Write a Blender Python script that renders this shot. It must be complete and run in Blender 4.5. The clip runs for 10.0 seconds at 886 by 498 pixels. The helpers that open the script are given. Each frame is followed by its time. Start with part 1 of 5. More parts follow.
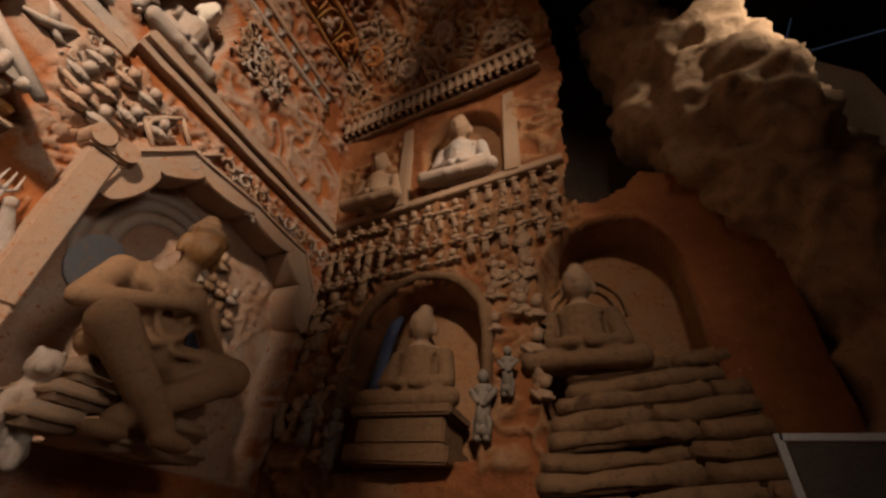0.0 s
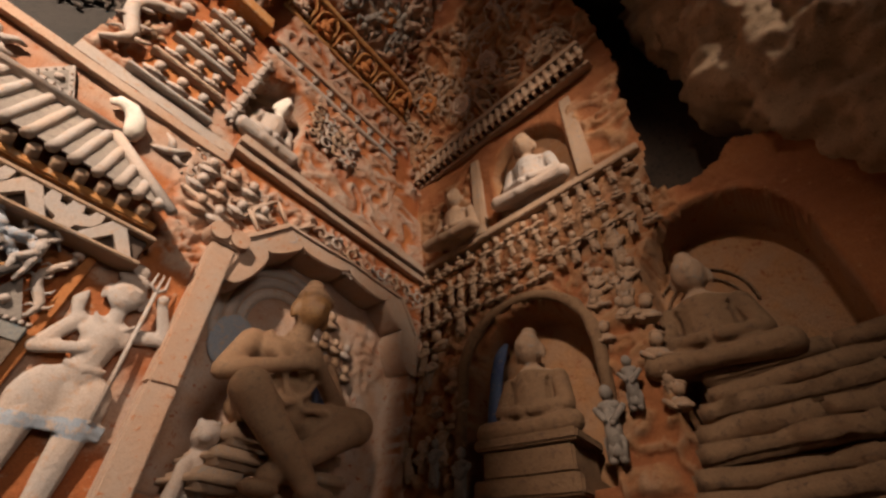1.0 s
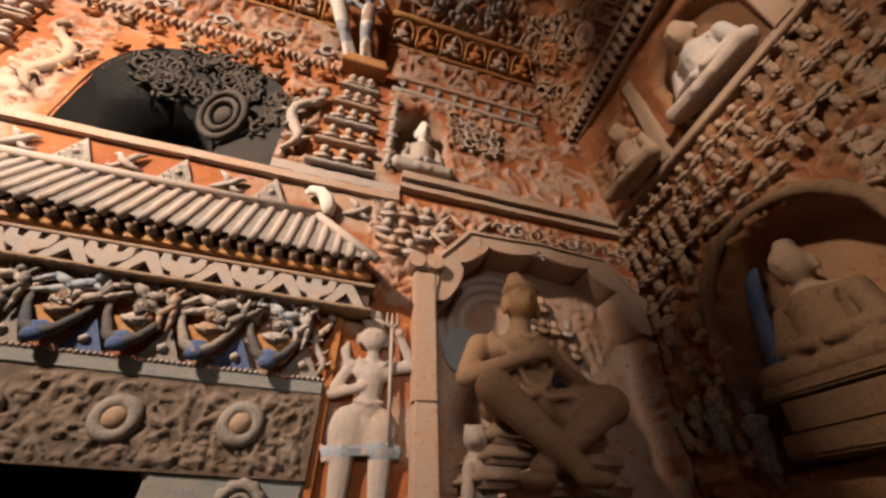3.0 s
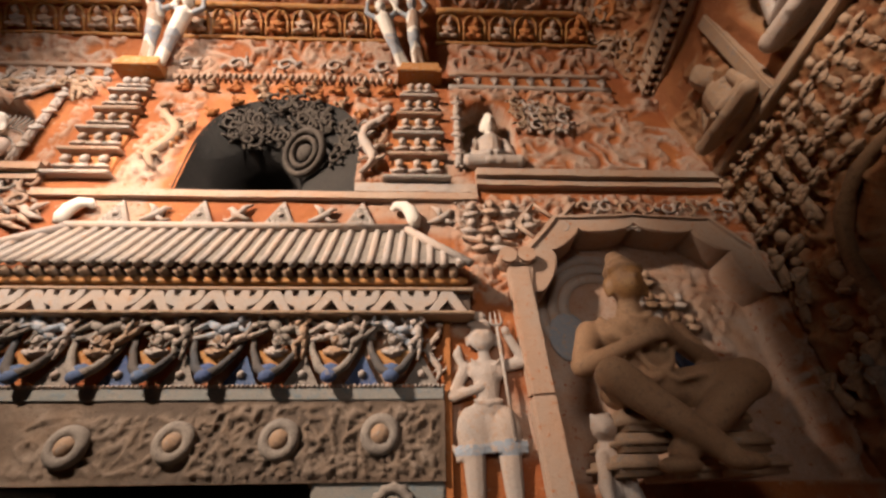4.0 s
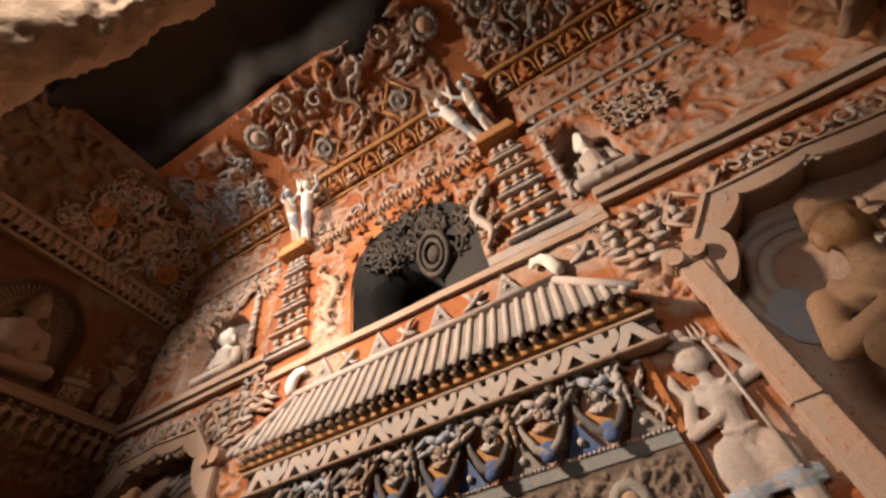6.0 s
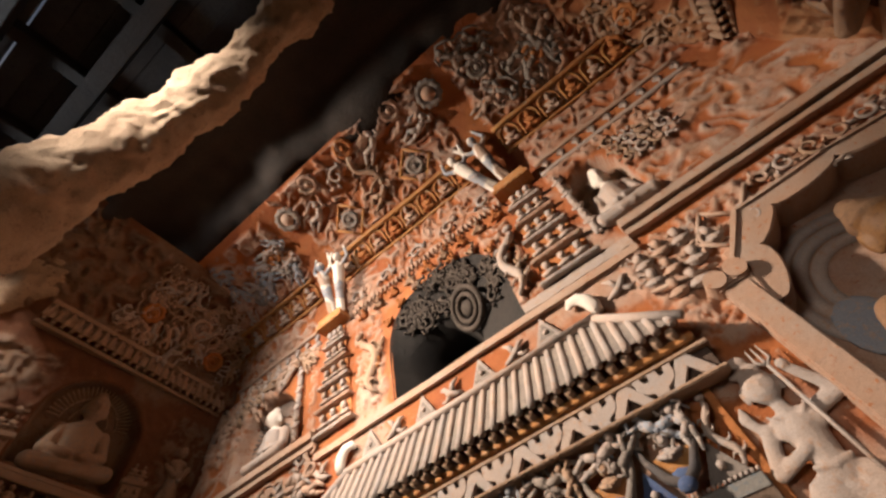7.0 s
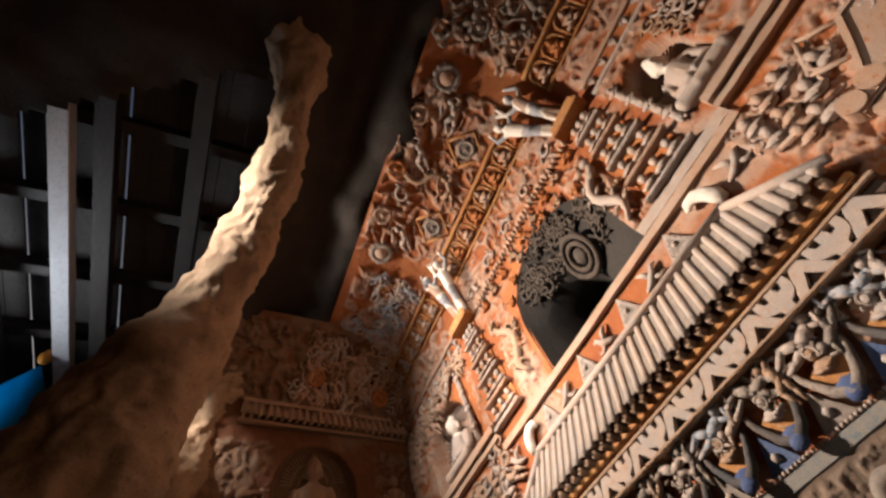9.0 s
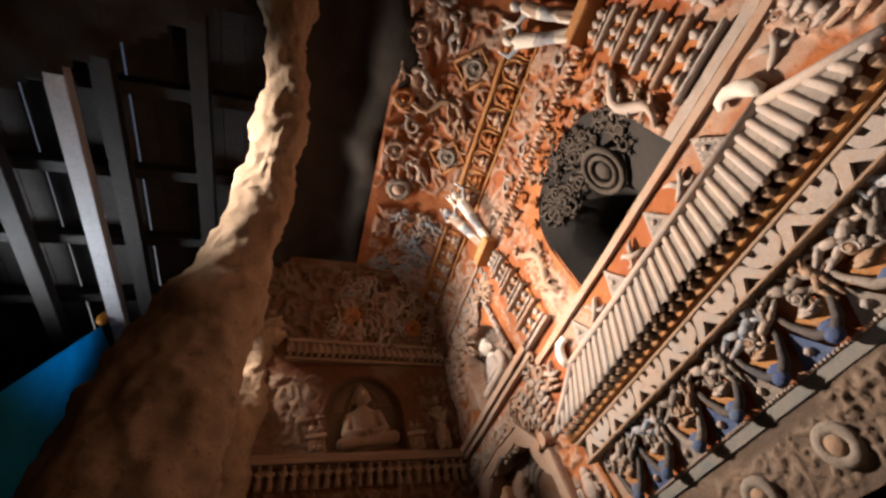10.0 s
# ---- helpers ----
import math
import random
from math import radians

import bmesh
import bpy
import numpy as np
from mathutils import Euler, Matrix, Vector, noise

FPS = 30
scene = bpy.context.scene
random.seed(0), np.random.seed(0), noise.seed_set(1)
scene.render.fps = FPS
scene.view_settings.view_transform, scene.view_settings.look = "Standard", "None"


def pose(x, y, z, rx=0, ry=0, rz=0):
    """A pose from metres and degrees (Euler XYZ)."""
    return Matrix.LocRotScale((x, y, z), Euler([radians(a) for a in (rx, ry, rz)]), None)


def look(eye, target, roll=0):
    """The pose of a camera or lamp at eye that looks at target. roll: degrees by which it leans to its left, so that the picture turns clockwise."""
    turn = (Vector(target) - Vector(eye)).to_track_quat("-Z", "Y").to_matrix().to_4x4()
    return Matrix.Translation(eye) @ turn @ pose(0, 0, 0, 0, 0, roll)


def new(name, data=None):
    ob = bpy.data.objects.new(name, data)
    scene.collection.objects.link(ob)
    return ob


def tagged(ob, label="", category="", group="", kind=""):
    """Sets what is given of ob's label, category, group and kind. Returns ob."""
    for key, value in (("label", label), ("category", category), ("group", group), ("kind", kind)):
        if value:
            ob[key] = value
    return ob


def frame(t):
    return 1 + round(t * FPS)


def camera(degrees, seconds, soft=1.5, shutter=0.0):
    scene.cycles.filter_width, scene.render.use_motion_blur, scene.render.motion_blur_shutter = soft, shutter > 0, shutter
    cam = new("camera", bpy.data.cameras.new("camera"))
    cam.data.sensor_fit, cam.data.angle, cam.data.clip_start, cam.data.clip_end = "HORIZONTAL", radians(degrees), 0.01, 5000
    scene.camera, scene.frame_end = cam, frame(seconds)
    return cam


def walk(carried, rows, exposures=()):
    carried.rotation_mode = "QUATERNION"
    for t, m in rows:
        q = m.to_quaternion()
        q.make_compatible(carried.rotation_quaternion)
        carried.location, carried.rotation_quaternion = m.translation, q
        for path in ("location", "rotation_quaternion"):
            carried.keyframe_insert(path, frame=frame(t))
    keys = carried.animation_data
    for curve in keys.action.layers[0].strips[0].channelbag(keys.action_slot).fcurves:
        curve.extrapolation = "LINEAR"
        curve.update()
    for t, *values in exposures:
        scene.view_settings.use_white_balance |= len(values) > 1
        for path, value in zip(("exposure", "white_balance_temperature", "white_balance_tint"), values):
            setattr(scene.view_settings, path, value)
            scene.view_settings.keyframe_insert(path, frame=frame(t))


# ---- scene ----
cam = camera(94.76, 10.0, 2.6)
PATH = [
    (0, 2.296, 0.286, 1.648, 127.03, -5.21, -67.15),
    (0.5, 2.308, 0.268, 1.592, 128.45, -3.71, -58.52),
    (1, 2.331, 0.278, 1.608, 130.19, -3.45, -50.01),
    (1.5, 2.384, 0.319, 1.627, 130.31, -2.70, -40.91),
    (2, 2.407, 0.347, 1.638, 130.08, -1.67, -35.36),
    (2.5, 2.403, 0.382, 1.647, 128.35, -1.90, -25.73),
    (4, 2.205, 0.237, 1.782, 123.65, 0.80, -1.99),
    (4.5, 2.156, 0.173, 1.817, 123.33, 1.53, 5.39),
    (5, 2.153, 0.165, 1.830, 125.81, 3.06, 13.67),
    (5.5, 2.187, 0.144, 1.855, 129.97, 6.40, 22.77),
    (7, 2.275, 0.106, 1.862, 142.94, 10.83, 38.38),
    (7.5, 2.286, 0.085, 1.864, 147.25, 10.92, 43.54),
    (8, 2.270, 0.057, 1.857, 148.09, 12.21, 50.48),
    (8.5, 2.249, 0.022, 1.874, 147.13, 14.14, 59.19),
    (9, 2.235, -0.025, 1.885, 147.15, 15.99, 67.07),
    (9.5, 2.225, -0.029, 1.897, 144.60, 16.69, 71.16),
    (10, 2.210, -0.035, 1.915, 139.37, 17.26, 73.53),
]

EXPOSURES = [(0.0, -0.5, 7300, 12), (0.4, -0.25, 7000, 11), (0.8, 0.0, 6700, 10), (4.0, 0.0, 6500, 10), (10.0, 0.0, 6300, 10)]
walk(cam, [(t, pose(x, y, z, rx, ry, rz)) for t, x, y, z, rx, ry, rz in PATH], EXPOSURES)

# ---- light: daylight under the canopy and through the openings between the pillars ----
world = bpy.data.worlds.new("sky")
scene.world = world
world.use_nodes = True
wn = world.node_tree
sky = wn.nodes.new("ShaderNodeTexSky")
sky.sky_type, sky.sun_disc = "NISHITA", False
sky.sun_elevation, sky.sun_rotation = radians(38), radians(240)
wn.links.new(sky.outputs[0], wn.nodes["Background"].inputs[0])
wn.nodes["Background"].inputs[1].default_value = 0.02


def area(name, eye, target, sx, sy, watts, colour, spread):
    data = bpy.data.lights.new(name, "AREA")
    data.shape, data.size, data.size_y, data.energy, data.color, data.spread = "RECTANGLE", sx, sy, watts, colour, radians(spread)
    ob = new(name, data)
    ob.matrix_world = look(eye, target)
    return ob


area("daylight_gap_west", (-5.25, -2.25, 9.0), (1.0, 4.0, 4.9), 0.55, 0.55, 455, (1.0, 0.79, 0.62), 70)
area("daylight_gap_south", (1.2, -5.1, 9.1), (-0.7, -0.1, 7.4), 1.0, 0.6, 85, (1.0, 0.86, 0.74), 32)
area("daylight_gap_east", (2.6, -5.0, 9.0), (5.9, -1.6, 6.5), 1.0, 0.6, 32, (1.0, 0.80, 0.62), 22)
area("daylight_gap_side", (0.6, -4.6, 8.8), (6.0, 2.6, 5.9), 0.7, 0.7, 15, (1.0, 0.80, 0.63), 20)
area("daylight_gap_corner", (-3.0, -3.3, 9.5), (-5.6, 0.1, 7.2), 0.4, 0.4, 6, (1.0, 0.86, 0.74), 16)
area("mouth_daylight", (1.0, -4.2, 4.6), (3.4, 4.0, 3.0), 2.4, 1.6, 9, (1.0, 0.84, 0.72), 34)
area("outer_daylight", (-6.5, -6.8, 8.6), (-4.8, -3.6, 10.2), 2.0, 1.6, 85, (0.92, 0.96, 1.0), 80)


# ---- materials ----
def nodes_of(name):
    m = bpy.data.materials.new(name)
    m.use_nodes = True
    return m, m.node_tree, m.node_tree.nodes["Principled BSDF"]


def noise_node(nt, co, scale, detail=4, rough=0.6):
    n = nt.nodes.new("ShaderNodeTexNoise")
    n.inputs["Scale"].default_value, n.inputs["Detail"].default_value, n.inputs["Roughness"].default_value = scale, detail, rough
    nt.links.new(co, n.inputs["Vector"])
    return n.outputs["Fac"]


def ramp(nt, fac, stops):
    r = nt.nodes.new("ShaderNodeValToRGB")
    el = r.color_ramp.elements
    while len(el) < len(stops):
        el.new(0.5)
    for e, (p, c) in zip(el, stops):
        e.position, e.color = p, (*c, 1) if len(c) == 3 else c
    nt.links.new(fac, r.inputs[0])
    return r.outputs[0]


def mixed(nt, fac, a, b):
    m = nt.nodes.new("ShaderNodeMix")
    m.data_type = "RGBA"
    for s, v in ((m.inputs[0], fac), (m.inputs[6], a), (m.inputs[7], b)):
        if isinstance(v, tuple):
            s.default_value = (*v, 1)
        elif isinstance(v, float):
            s.default_value = v
        else:
            nt.links.new(v, s)
    return m.outputs[2]


def bump(nt, bsdf, height, strength, distance):
    b = nt.nodes.new("ShaderNodeBump")
    b.inputs["Strength"].default_value, b.inputs["Distance"].default_value = strength, distance
    nt.links.new(height, b.inputs["Height"])
    nt.links.new(b.outputs[0], bsdf.inputs["Normal"])


def surface(name, c1, c2, worn=None, rough=0.85, wear=0.58, scale=1.0, vary=0.0, relief=0.6):
    """A weathered surface: two tones in broad stains, a third where the paint is worn, fine grain."""
    c1, c2, worn = (tuple(TONE * q for q in c) if c else None for c in (c1, c2, worn))
    m, nt, b = nodes_of(name)
    co = nt.nodes.new("ShaderNodeTexCoord").outputs["Object"]
    if vary:
        info = nt.nodes.new("ShaderNodeObjectInfo")
        add = nt.nodes.new("ShaderNodeVectorMath")
        sc = nt.nodes.new("ShaderNodeMath")
        sc.operation, sc.inputs[1].default_value = "MULTIPLY", 37.0
        nt.links.new(info.outputs["Random"], sc.inputs[0])
        nt.links.new(co, add.inputs[0])
        nt.links.new(sc.outputs[0], add.inputs[1])
        co = add.outputs[0]
    broad = noise_node(nt, co, 1.9 * scale, 5)
    fine = noise_node(nt, co, 17 * scale, 6, 0.7)
    grain = noise_node(nt, co, 95 * scale, 3, 0.7)
    col = ramp(nt, broad, [(0.36, c1), (0.64, c2)])
    if worn:
        col = mixed(nt, ramp(nt, fine, [(wear - 0.05, (0, 0, 0)), (wear + 0.07, (1, 1, 1))]), col, worn)
    dirt = ramp(nt, grain, [(0.3, (0.72, 0.70, 0.68)), (0.6, (1.05, 1.03, 1.0))])
    mul = nt.nodes.new("ShaderNodeMix")
    mul.data_type, mul.blend_type = "RGBA", "MULTIPLY"
    mul.inputs[0].default_value = 0.9
    nt.links.new(col, mul.inputs[6])
    nt.links.new(dirt, mul.inputs[7])
    nt.links.new(mul.outputs[2], b.inputs["Base Color"])
    b.inputs["Roughness"].default_value = rough
    bump(nt, b, fine, relief, 0.02)
    return m


TONE = 0.75
PALE, PINK, GREY = (0.56, 0.44, 0.37), (0.54, 0.345, 0.24), (0.45, 0.415, 0.40)
OCHRE, RUST = (0.50, 0.17, 0.045), (0.38, 0.105, 0.03)


def carved_material(name, ground1, ground2, raised1, raised2):
    """Painted relief: the ground colour shows in the hollows of the carving, worn pale paint on what stands proud."""
    ground1, ground2, raised1, raised2 = (tuple(TONE * q for q in c) for c in (ground1, ground2, raised1, raised2))
    m, nt, b = nodes_of(name)
    co = nt.nodes.new("ShaderNodeTexCoord").outputs["Object"]
    at = nt.nodes.new("ShaderNodeAttribute")
    at.attribute_name = "raised"
    broad = noise_node(nt, co, 1.1, 5)
    fine = noise_node(nt, co, 14, 6, 0.7)
    grain = noise_node(nt, co, 90, 3, 0.7)
    ground = ramp(nt, broad, [(0.35, ground1), (0.65, ground2)])
    top = ramp(nt, noise_node(nt, co, 4.3, 4), [(0.35, raised1), (0.62, raised2)])
    ground = mixed(nt, ramp(nt, fine, [(0.60, (0, 0, 0)), (0.70, (1, 1, 1))]), ground, raised2)
    top = mixed(nt, ramp(nt, fine, [(0.34, (1, 1, 1)), (0.42, (0, 0, 0))]), top, ground2)
    col = mixed(nt, at.outputs["Fac"], ground, top)
    mul = nt.nodes.new("ShaderNodeMix")
    mul.data_type, mul.blend_type = "RGBA", "MULTIPLY"
    mul.inputs[0].default_value = 0.9
    nt.links.new(col, mul.inputs[6])
    nt.links.new(ramp(nt, grain, [(0.3, (0.72, 0.70, 0.68)), (0.6, (1.05, 1.03, 1.0))]), mul.inputs[7])
    nt.links.new(mul.outputs[2], b.inputs["Base Color"])
    b.inputs["Roughness"].default_value = 0.88
    bump(nt, b, fine, 0.9, 0.03)
    return m


M_WALL = carved_material("painted_relief", OCHRE, RUST, PALE, PINK)
M_EAST = carved_material("ochre_relief", (0.40, 0.15, 0.05), (0.30, 0.10, 0.035), (0.42, 0.26, 0.16), (0.46, 0.24, 0.11))
# west wall lies in shade: same relief, with the shade put into darker colours
M_WEST = carved_material("shade_dimmed_relief", (0.22, 0.085, 0.035), (0.16, 0.06, 0.028), (0.27, 0.20, 0.15), (0.26, 0.155, 0.09))
M_LINTEL = carved_material("lintel_relief", (0.19, 0.13, 0.09), (0.15, 0.11, 0.085), (0.34, 0.27, 0.22), (0.30, 0.21, 0.15))
M_PALE = surface("pale_carved_stone", PALE, GREY, PINK, vary=1.0, wear=0.60)
M_PINK = surface("pinkish_carved_stone", PINK, (0.50, 0.39, 0.32), OCHRE, vary=1.0, wear=0.62)
M_TAN = surface("tan_sandstone", (0.42, 0.27, 0.17), (0.48, 0.33, 0.23), (0.36, 0.30, 0.26), vary=1.0)
M_BODY = surface("brown_clay_body", (0.33, 0.185, 0.10), (0.39, 0.24, 0.14), (0.26, 0.16, 0.10), scale=1.3, relief=0.25)
M_BROWN = surface("brown_eroded_sandstone", (0.24, 0.14, 0.075), (0.30, 0.18, 0.10), (0.17, 0.10, 0.06), vary=1.0, relief=1.0)
M_GILT = surface("bronze_brown_gilding", (0.30, 0.15, 0.06), (0.42, 0.22, 0.08), (0.20, 0.10, 0.05), rough=0.55, relief=0.2, scale=3)
M_OCHRE = surface("ochre_paint", OCHRE, (0.52, 0.21, 0.06), (0.50, 0.32, 0.2), vary=1.0, wear=0.63)
M_GOLD = surface("yellow_ochre_paint", (0.55, 0.27, 0.08), (0.50, 0.21, 0.06), (0.5, 0.36, 0.24), vary=1.0)
M_BLUE = surface("ultramarine_paint", (0.06, 0.10, 0.26), (0.10, 0.16, 0.30), (0.28, 0.26, 0.26), vary=1.0, wear=0.60)
M_SLATE = surface("dark_slate_paint", (0.07, 0.075, 0.09), (0.12, 0.10, 0.09), (0.20, 0.17, 0.15), vary=1.0, wear=0.62)
M_SKYBLUE = surface("pale_blue_paint", (0.33, 0.40, 0.50), (0.42, 0.44, 0.48), PALE, vary=1.0, wear=0.56)
M_WHITE = surface("white_limewash", (0.98, 0.93, 0.86), (0.85, 0.78, 0.70), (0.55, 0.47, 0.40), vary=1.0, wear=0.66)
M_GREYST = surface("grey_weathered_stone", (0.27, 0.24, 0.22), (0.36, 0.31, 0.27), (0.22, 0.19, 0.17), vary=1.0)
# dark stone for backings and gaps, their shade put into the colour
M_DARK = surface("shade_dark_stone", (0.09, 0.06, 0.045), (0.13, 0.085, 0.06), (0.05, 0.035, 0.03))
M_ROCK = surface("sandstone_rock", (0.40, 0.27, 0.17), (0.50, 0.36, 0.24), (0.27, 0.18, 0.11), scale=0.8, relief=1.0, wear=0.60)
# ceiling rock coloured near-black in place of the shade under the roof
M_CEIL = surface("shade_dark_ceiling_rock", (0.018, 0.012, 0.008), (0.032, 0.020, 0.013), (0.012, 0.008, 0.006), relief=1.0)
M_TEAL = surface("faded_teal_band", (0.25, 0.27, 0.27), (0.34, 0.31, 0.28), (0.18, 0.25, 0.30), vary=1.0)
M_WOOD = surface("dark_timber", (0.020, 0.015, 0.013), (0.034, 0.026, 0.021), (0.02, 0.016, 0.014), rough=0.6)
M_BOARD = surface("grey_roof_board", (0.045, 0.039, 0.038), (0.07, 0.062, 0.058), (0.03, 0.026, 0.026))
M_POST = surface("white_painted_post", (0.72, 0.74, 0.80), (0.64, 0.66, 0.72), (0.5, 0.5, 0.52), rough=0.5)
M_TARP, tarp_nt, tarp_bsdf = nodes_of("blue_sheet")
tarp_glow = tarp_nt.nodes.new("ShaderNodeBsdfTranslucent")
tarp_mix = tarp_nt.nodes.new("ShaderNodeMixShader")
tarp_col = ramp(tarp_nt, noise_node(tarp_nt, tarp_nt.nodes.new("ShaderNodeTexCoord").outputs["Object"], 0.9, 3), [(0.35, (0.02, 0.33, 0.58)), (0.65, (0.03, 0.44, 0.72))])
tarp_nt.links.new(tarp_col, tarp_glow.inputs[0])
tarp_nt.links.new(tarp_col, tarp_bsdf.inputs["Base Color"])
tarp_mix.inputs[0].default_value = 0.6
tarp_nt.links.new(tarp_bsdf.outputs[0], tarp_mix.inputs[1])
tarp_nt.links.new(tarp_glow.outputs[0], tarp_mix.inputs[2])
tarp_nt.links.new(tarp_mix.outputs[0], tarp_nt.nodes["Material Output"].inputs[0])
# soffit carvings and tunnel: the recess's shade is put into these dark stone colours
M_SOFFIT = surface("shade_dark_carved_stone", (0.060, 0.046, 0.036), (0.095, 0.072, 0.055), (0.04, 0.03, 0.025), vary=1.0)
M_TUNNEL_SHADE = surface("shade_black_stone", (0.014, 0.011, 0.009), (0.024, 0.018, 0.014), (0.010, 0.008, 0.007), relief=1.0)
M_STEEL = surface("brushed_steel", (0.35, 0.38, 0.45), (0.42, 0.45, 0.5), None, rough=0.35, relief=0.1)
M_LANTERN = surface("orange_enamel", (0.75, 0.30, 0.03), (0.8, 0.36, 0.05), None, rough=0.4)
M_FLOOR = surface("stone_paving", (0.22, 0.18, 0.15), (0.28, 0.23, 0.19), (0.16, 0.13, 0.11))


# ---- walls as carved sheets: u along the wall, v up, d out of the wall ----
def lattice(x, y, seed):
    tab = np.random.RandomState(seed).rand(256, 256)
    xi, yi = np.floor(x).astype(int), np.floor(y).astype(int)
    fx, fy = x - xi, y - yi
    fx, fy = fx * fx * (3 - 2 * fx), fy * fy * (3 - 2 * fy)
    a, b = tab[xi % 256, yi % 256], tab[(xi + 1) % 256, yi % 256]
    c, d = tab[xi % 256, (yi + 1) % 256], tab[(xi + 1) % 256, (yi + 1) % 256]
    return (a * (1 - fx) + b * fx) * (1 - fy) + (c * (1 - fx) + d * fx) * fy


def fbm(x, y, seed, octaves=4):
    total, amp = 0.0, 0.5
    for k in range(octaves):
        total = total + amp * lattice(x * 2 ** k + 7.3 * k, y * 2 ** k + 3.1 * k, seed + k)
        amp *= 0.5
    return total / (1 - 0.5 ** octaves)


def step01(a, b, x):
    t = np.clip((x - a) / (b - a), 0, 1)
    return t * t * (3 - 2 * t)


def scrolls(u, v, size, seed):
    """Winding bands and knobs, like worn carved foliage and small figures."""
    wu = u + size * 0.9 * (lattice(u / size, v / size, seed) - 0.5)
    wv = v + size * 0.9 * (lattice(u / size + 9, v / size + 4, seed + 1) - 0.5)
    n = lattice(wu / (size * 0.62), wv / (size * 0.62), seed + 2)
    m = lattice(wu / (size * 0.36) + 5, wv / (size * 0.36), seed + 3)
    band = 1 - np.abs(2 * n - 1)
    return np.clip(step01(0.60, 0.82, band) * (0.65 + 0.35 * m) + 0.8 * step01(0.66, 0.82, m), 0, 1)


def box_mask(u, v, u0, u1, v0, v1, soft=0.03):
    return step01(u0 - soft, u0 + soft, u) * (1 - step01(u1 - soft, u1 + soft, u)) * step01(v0 - soft, v0 + soft, v) * (1 - step01(v1 - soft, v1 + soft, v))


class Wall:
    """Maps wall coordinates to the world. bend: rows of v, how far the wall has come forward, height; v runs along the surface."""

    def __init__(self, side, bend, rise):
        self.side, self.rise = side, rise
        self.bv, self.bo, self.bz = (np.array([r[k] for r in bend]) for k in range(3))

    def to_world(self, u, v, d):
        u, v, d = np.asarray(u, float), np.asarray(v, float), np.asarray(d, float)
        e = 0.05
        out, z = np.interp(v, self.bv, self.bo), np.interp(v, self.bv, self.bz)
        so = np.interp(v + e, self.bv, self.bo) - np.interp(v - e, self.bv, self.bo)
        sz = np.interp(v + e, self.bv, self.bz) - np.interp(v - e, self.bv, self.bz)
        n = np.sqrt(so * so + sz * sz) + 1e-9
        out, z = out + d * sz / n, z - d * so / n
        if self.side == "n":
            return np.stack([u, WALL_Y - out, z], -1)
        z = z + self.rise * u
        x = (SIDE_X - out) * (1 if self.side == "e" else -1)
        return np.stack([x, WALL_Y - u, z], -1)

    def at(self, u, v, d=0.0, turn=0.0, size=1.0):
        """The pose of a carving that is built with x to the right, y up and z out of the wall."""
        p0, pu, pd = (Vector(self.to_world(*q)) for q in ((u, v, d), (u, v + 0.01, d), (u, v, d + 0.01)))
        y, z = (pu - p0).normalized(), (pd - p0).normalized()
        x = y.cross(z).normalized()
        y = z.cross(x).normalized()
        m = Matrix(((x.x, y.x, z.x, p0.x), (x.y, y.y, z.y, p0.y), (x.z, y.z, z.z, p0.z), (0, 0, 0, 1)))
        return m @ Matrix.Rotation(radians(turn), 4, "Z") @ Matrix.Scale(size, 4)


WALL_Y, SIDE_X = 4.05, 6.07
NORTH = Wall("n", [(0, 0, 0), (7.7, 0, 7.7), (8.21, 0.17, 8.18), (8.65, 0.43, 8.54), (9.06, 0.75, 8.80), (9.53, 1.15, 9.05), (10.0, 1.6, 9.2), (10.51, 2.1, 9.28)], 0)
EAST = Wall("e", [(0, 0, 0), (4.5, 0, 4.5), (5.6, 0.12, 5.6), (7.2, 0.47, 7.16), (8.1, 0.87, 7.95), (8.85, 1.35, 8.5), (9.75, 2.05, 9.0)], 0.10)
WEST = Wall("w", [(0, 0, 0), (4.5, 0, 4.5), (5.6, 0.16, 5.6), (7.2, 0.70, 7.1), (8.1, 1.0, 7.95), (8.85, 1.45, 8.5), (9.75, 2.1, 9.0)], 0.13)


def arch_depth(u, v, n):
    """How deep the recess n is at (u, v): centre, half width, foot, spring, apex, depth and, for squarer arches, an exponent."""
    cu, hw, v0, vs, v1, deep = n[:6]
    p = n[6] if len(n) > 6 else 2.0
    x = np.abs(u - cu) / hw
    top = vs + (v1 - vs) * np.clip(1 - np.clip(x, 0, 1) ** p, 0, 1) ** (1 / p)
    edge = np.minimum(np.minimum((1 - x) * hw, v - v0), top - v)
    return deep * step01(0.0, 0.07, edge)


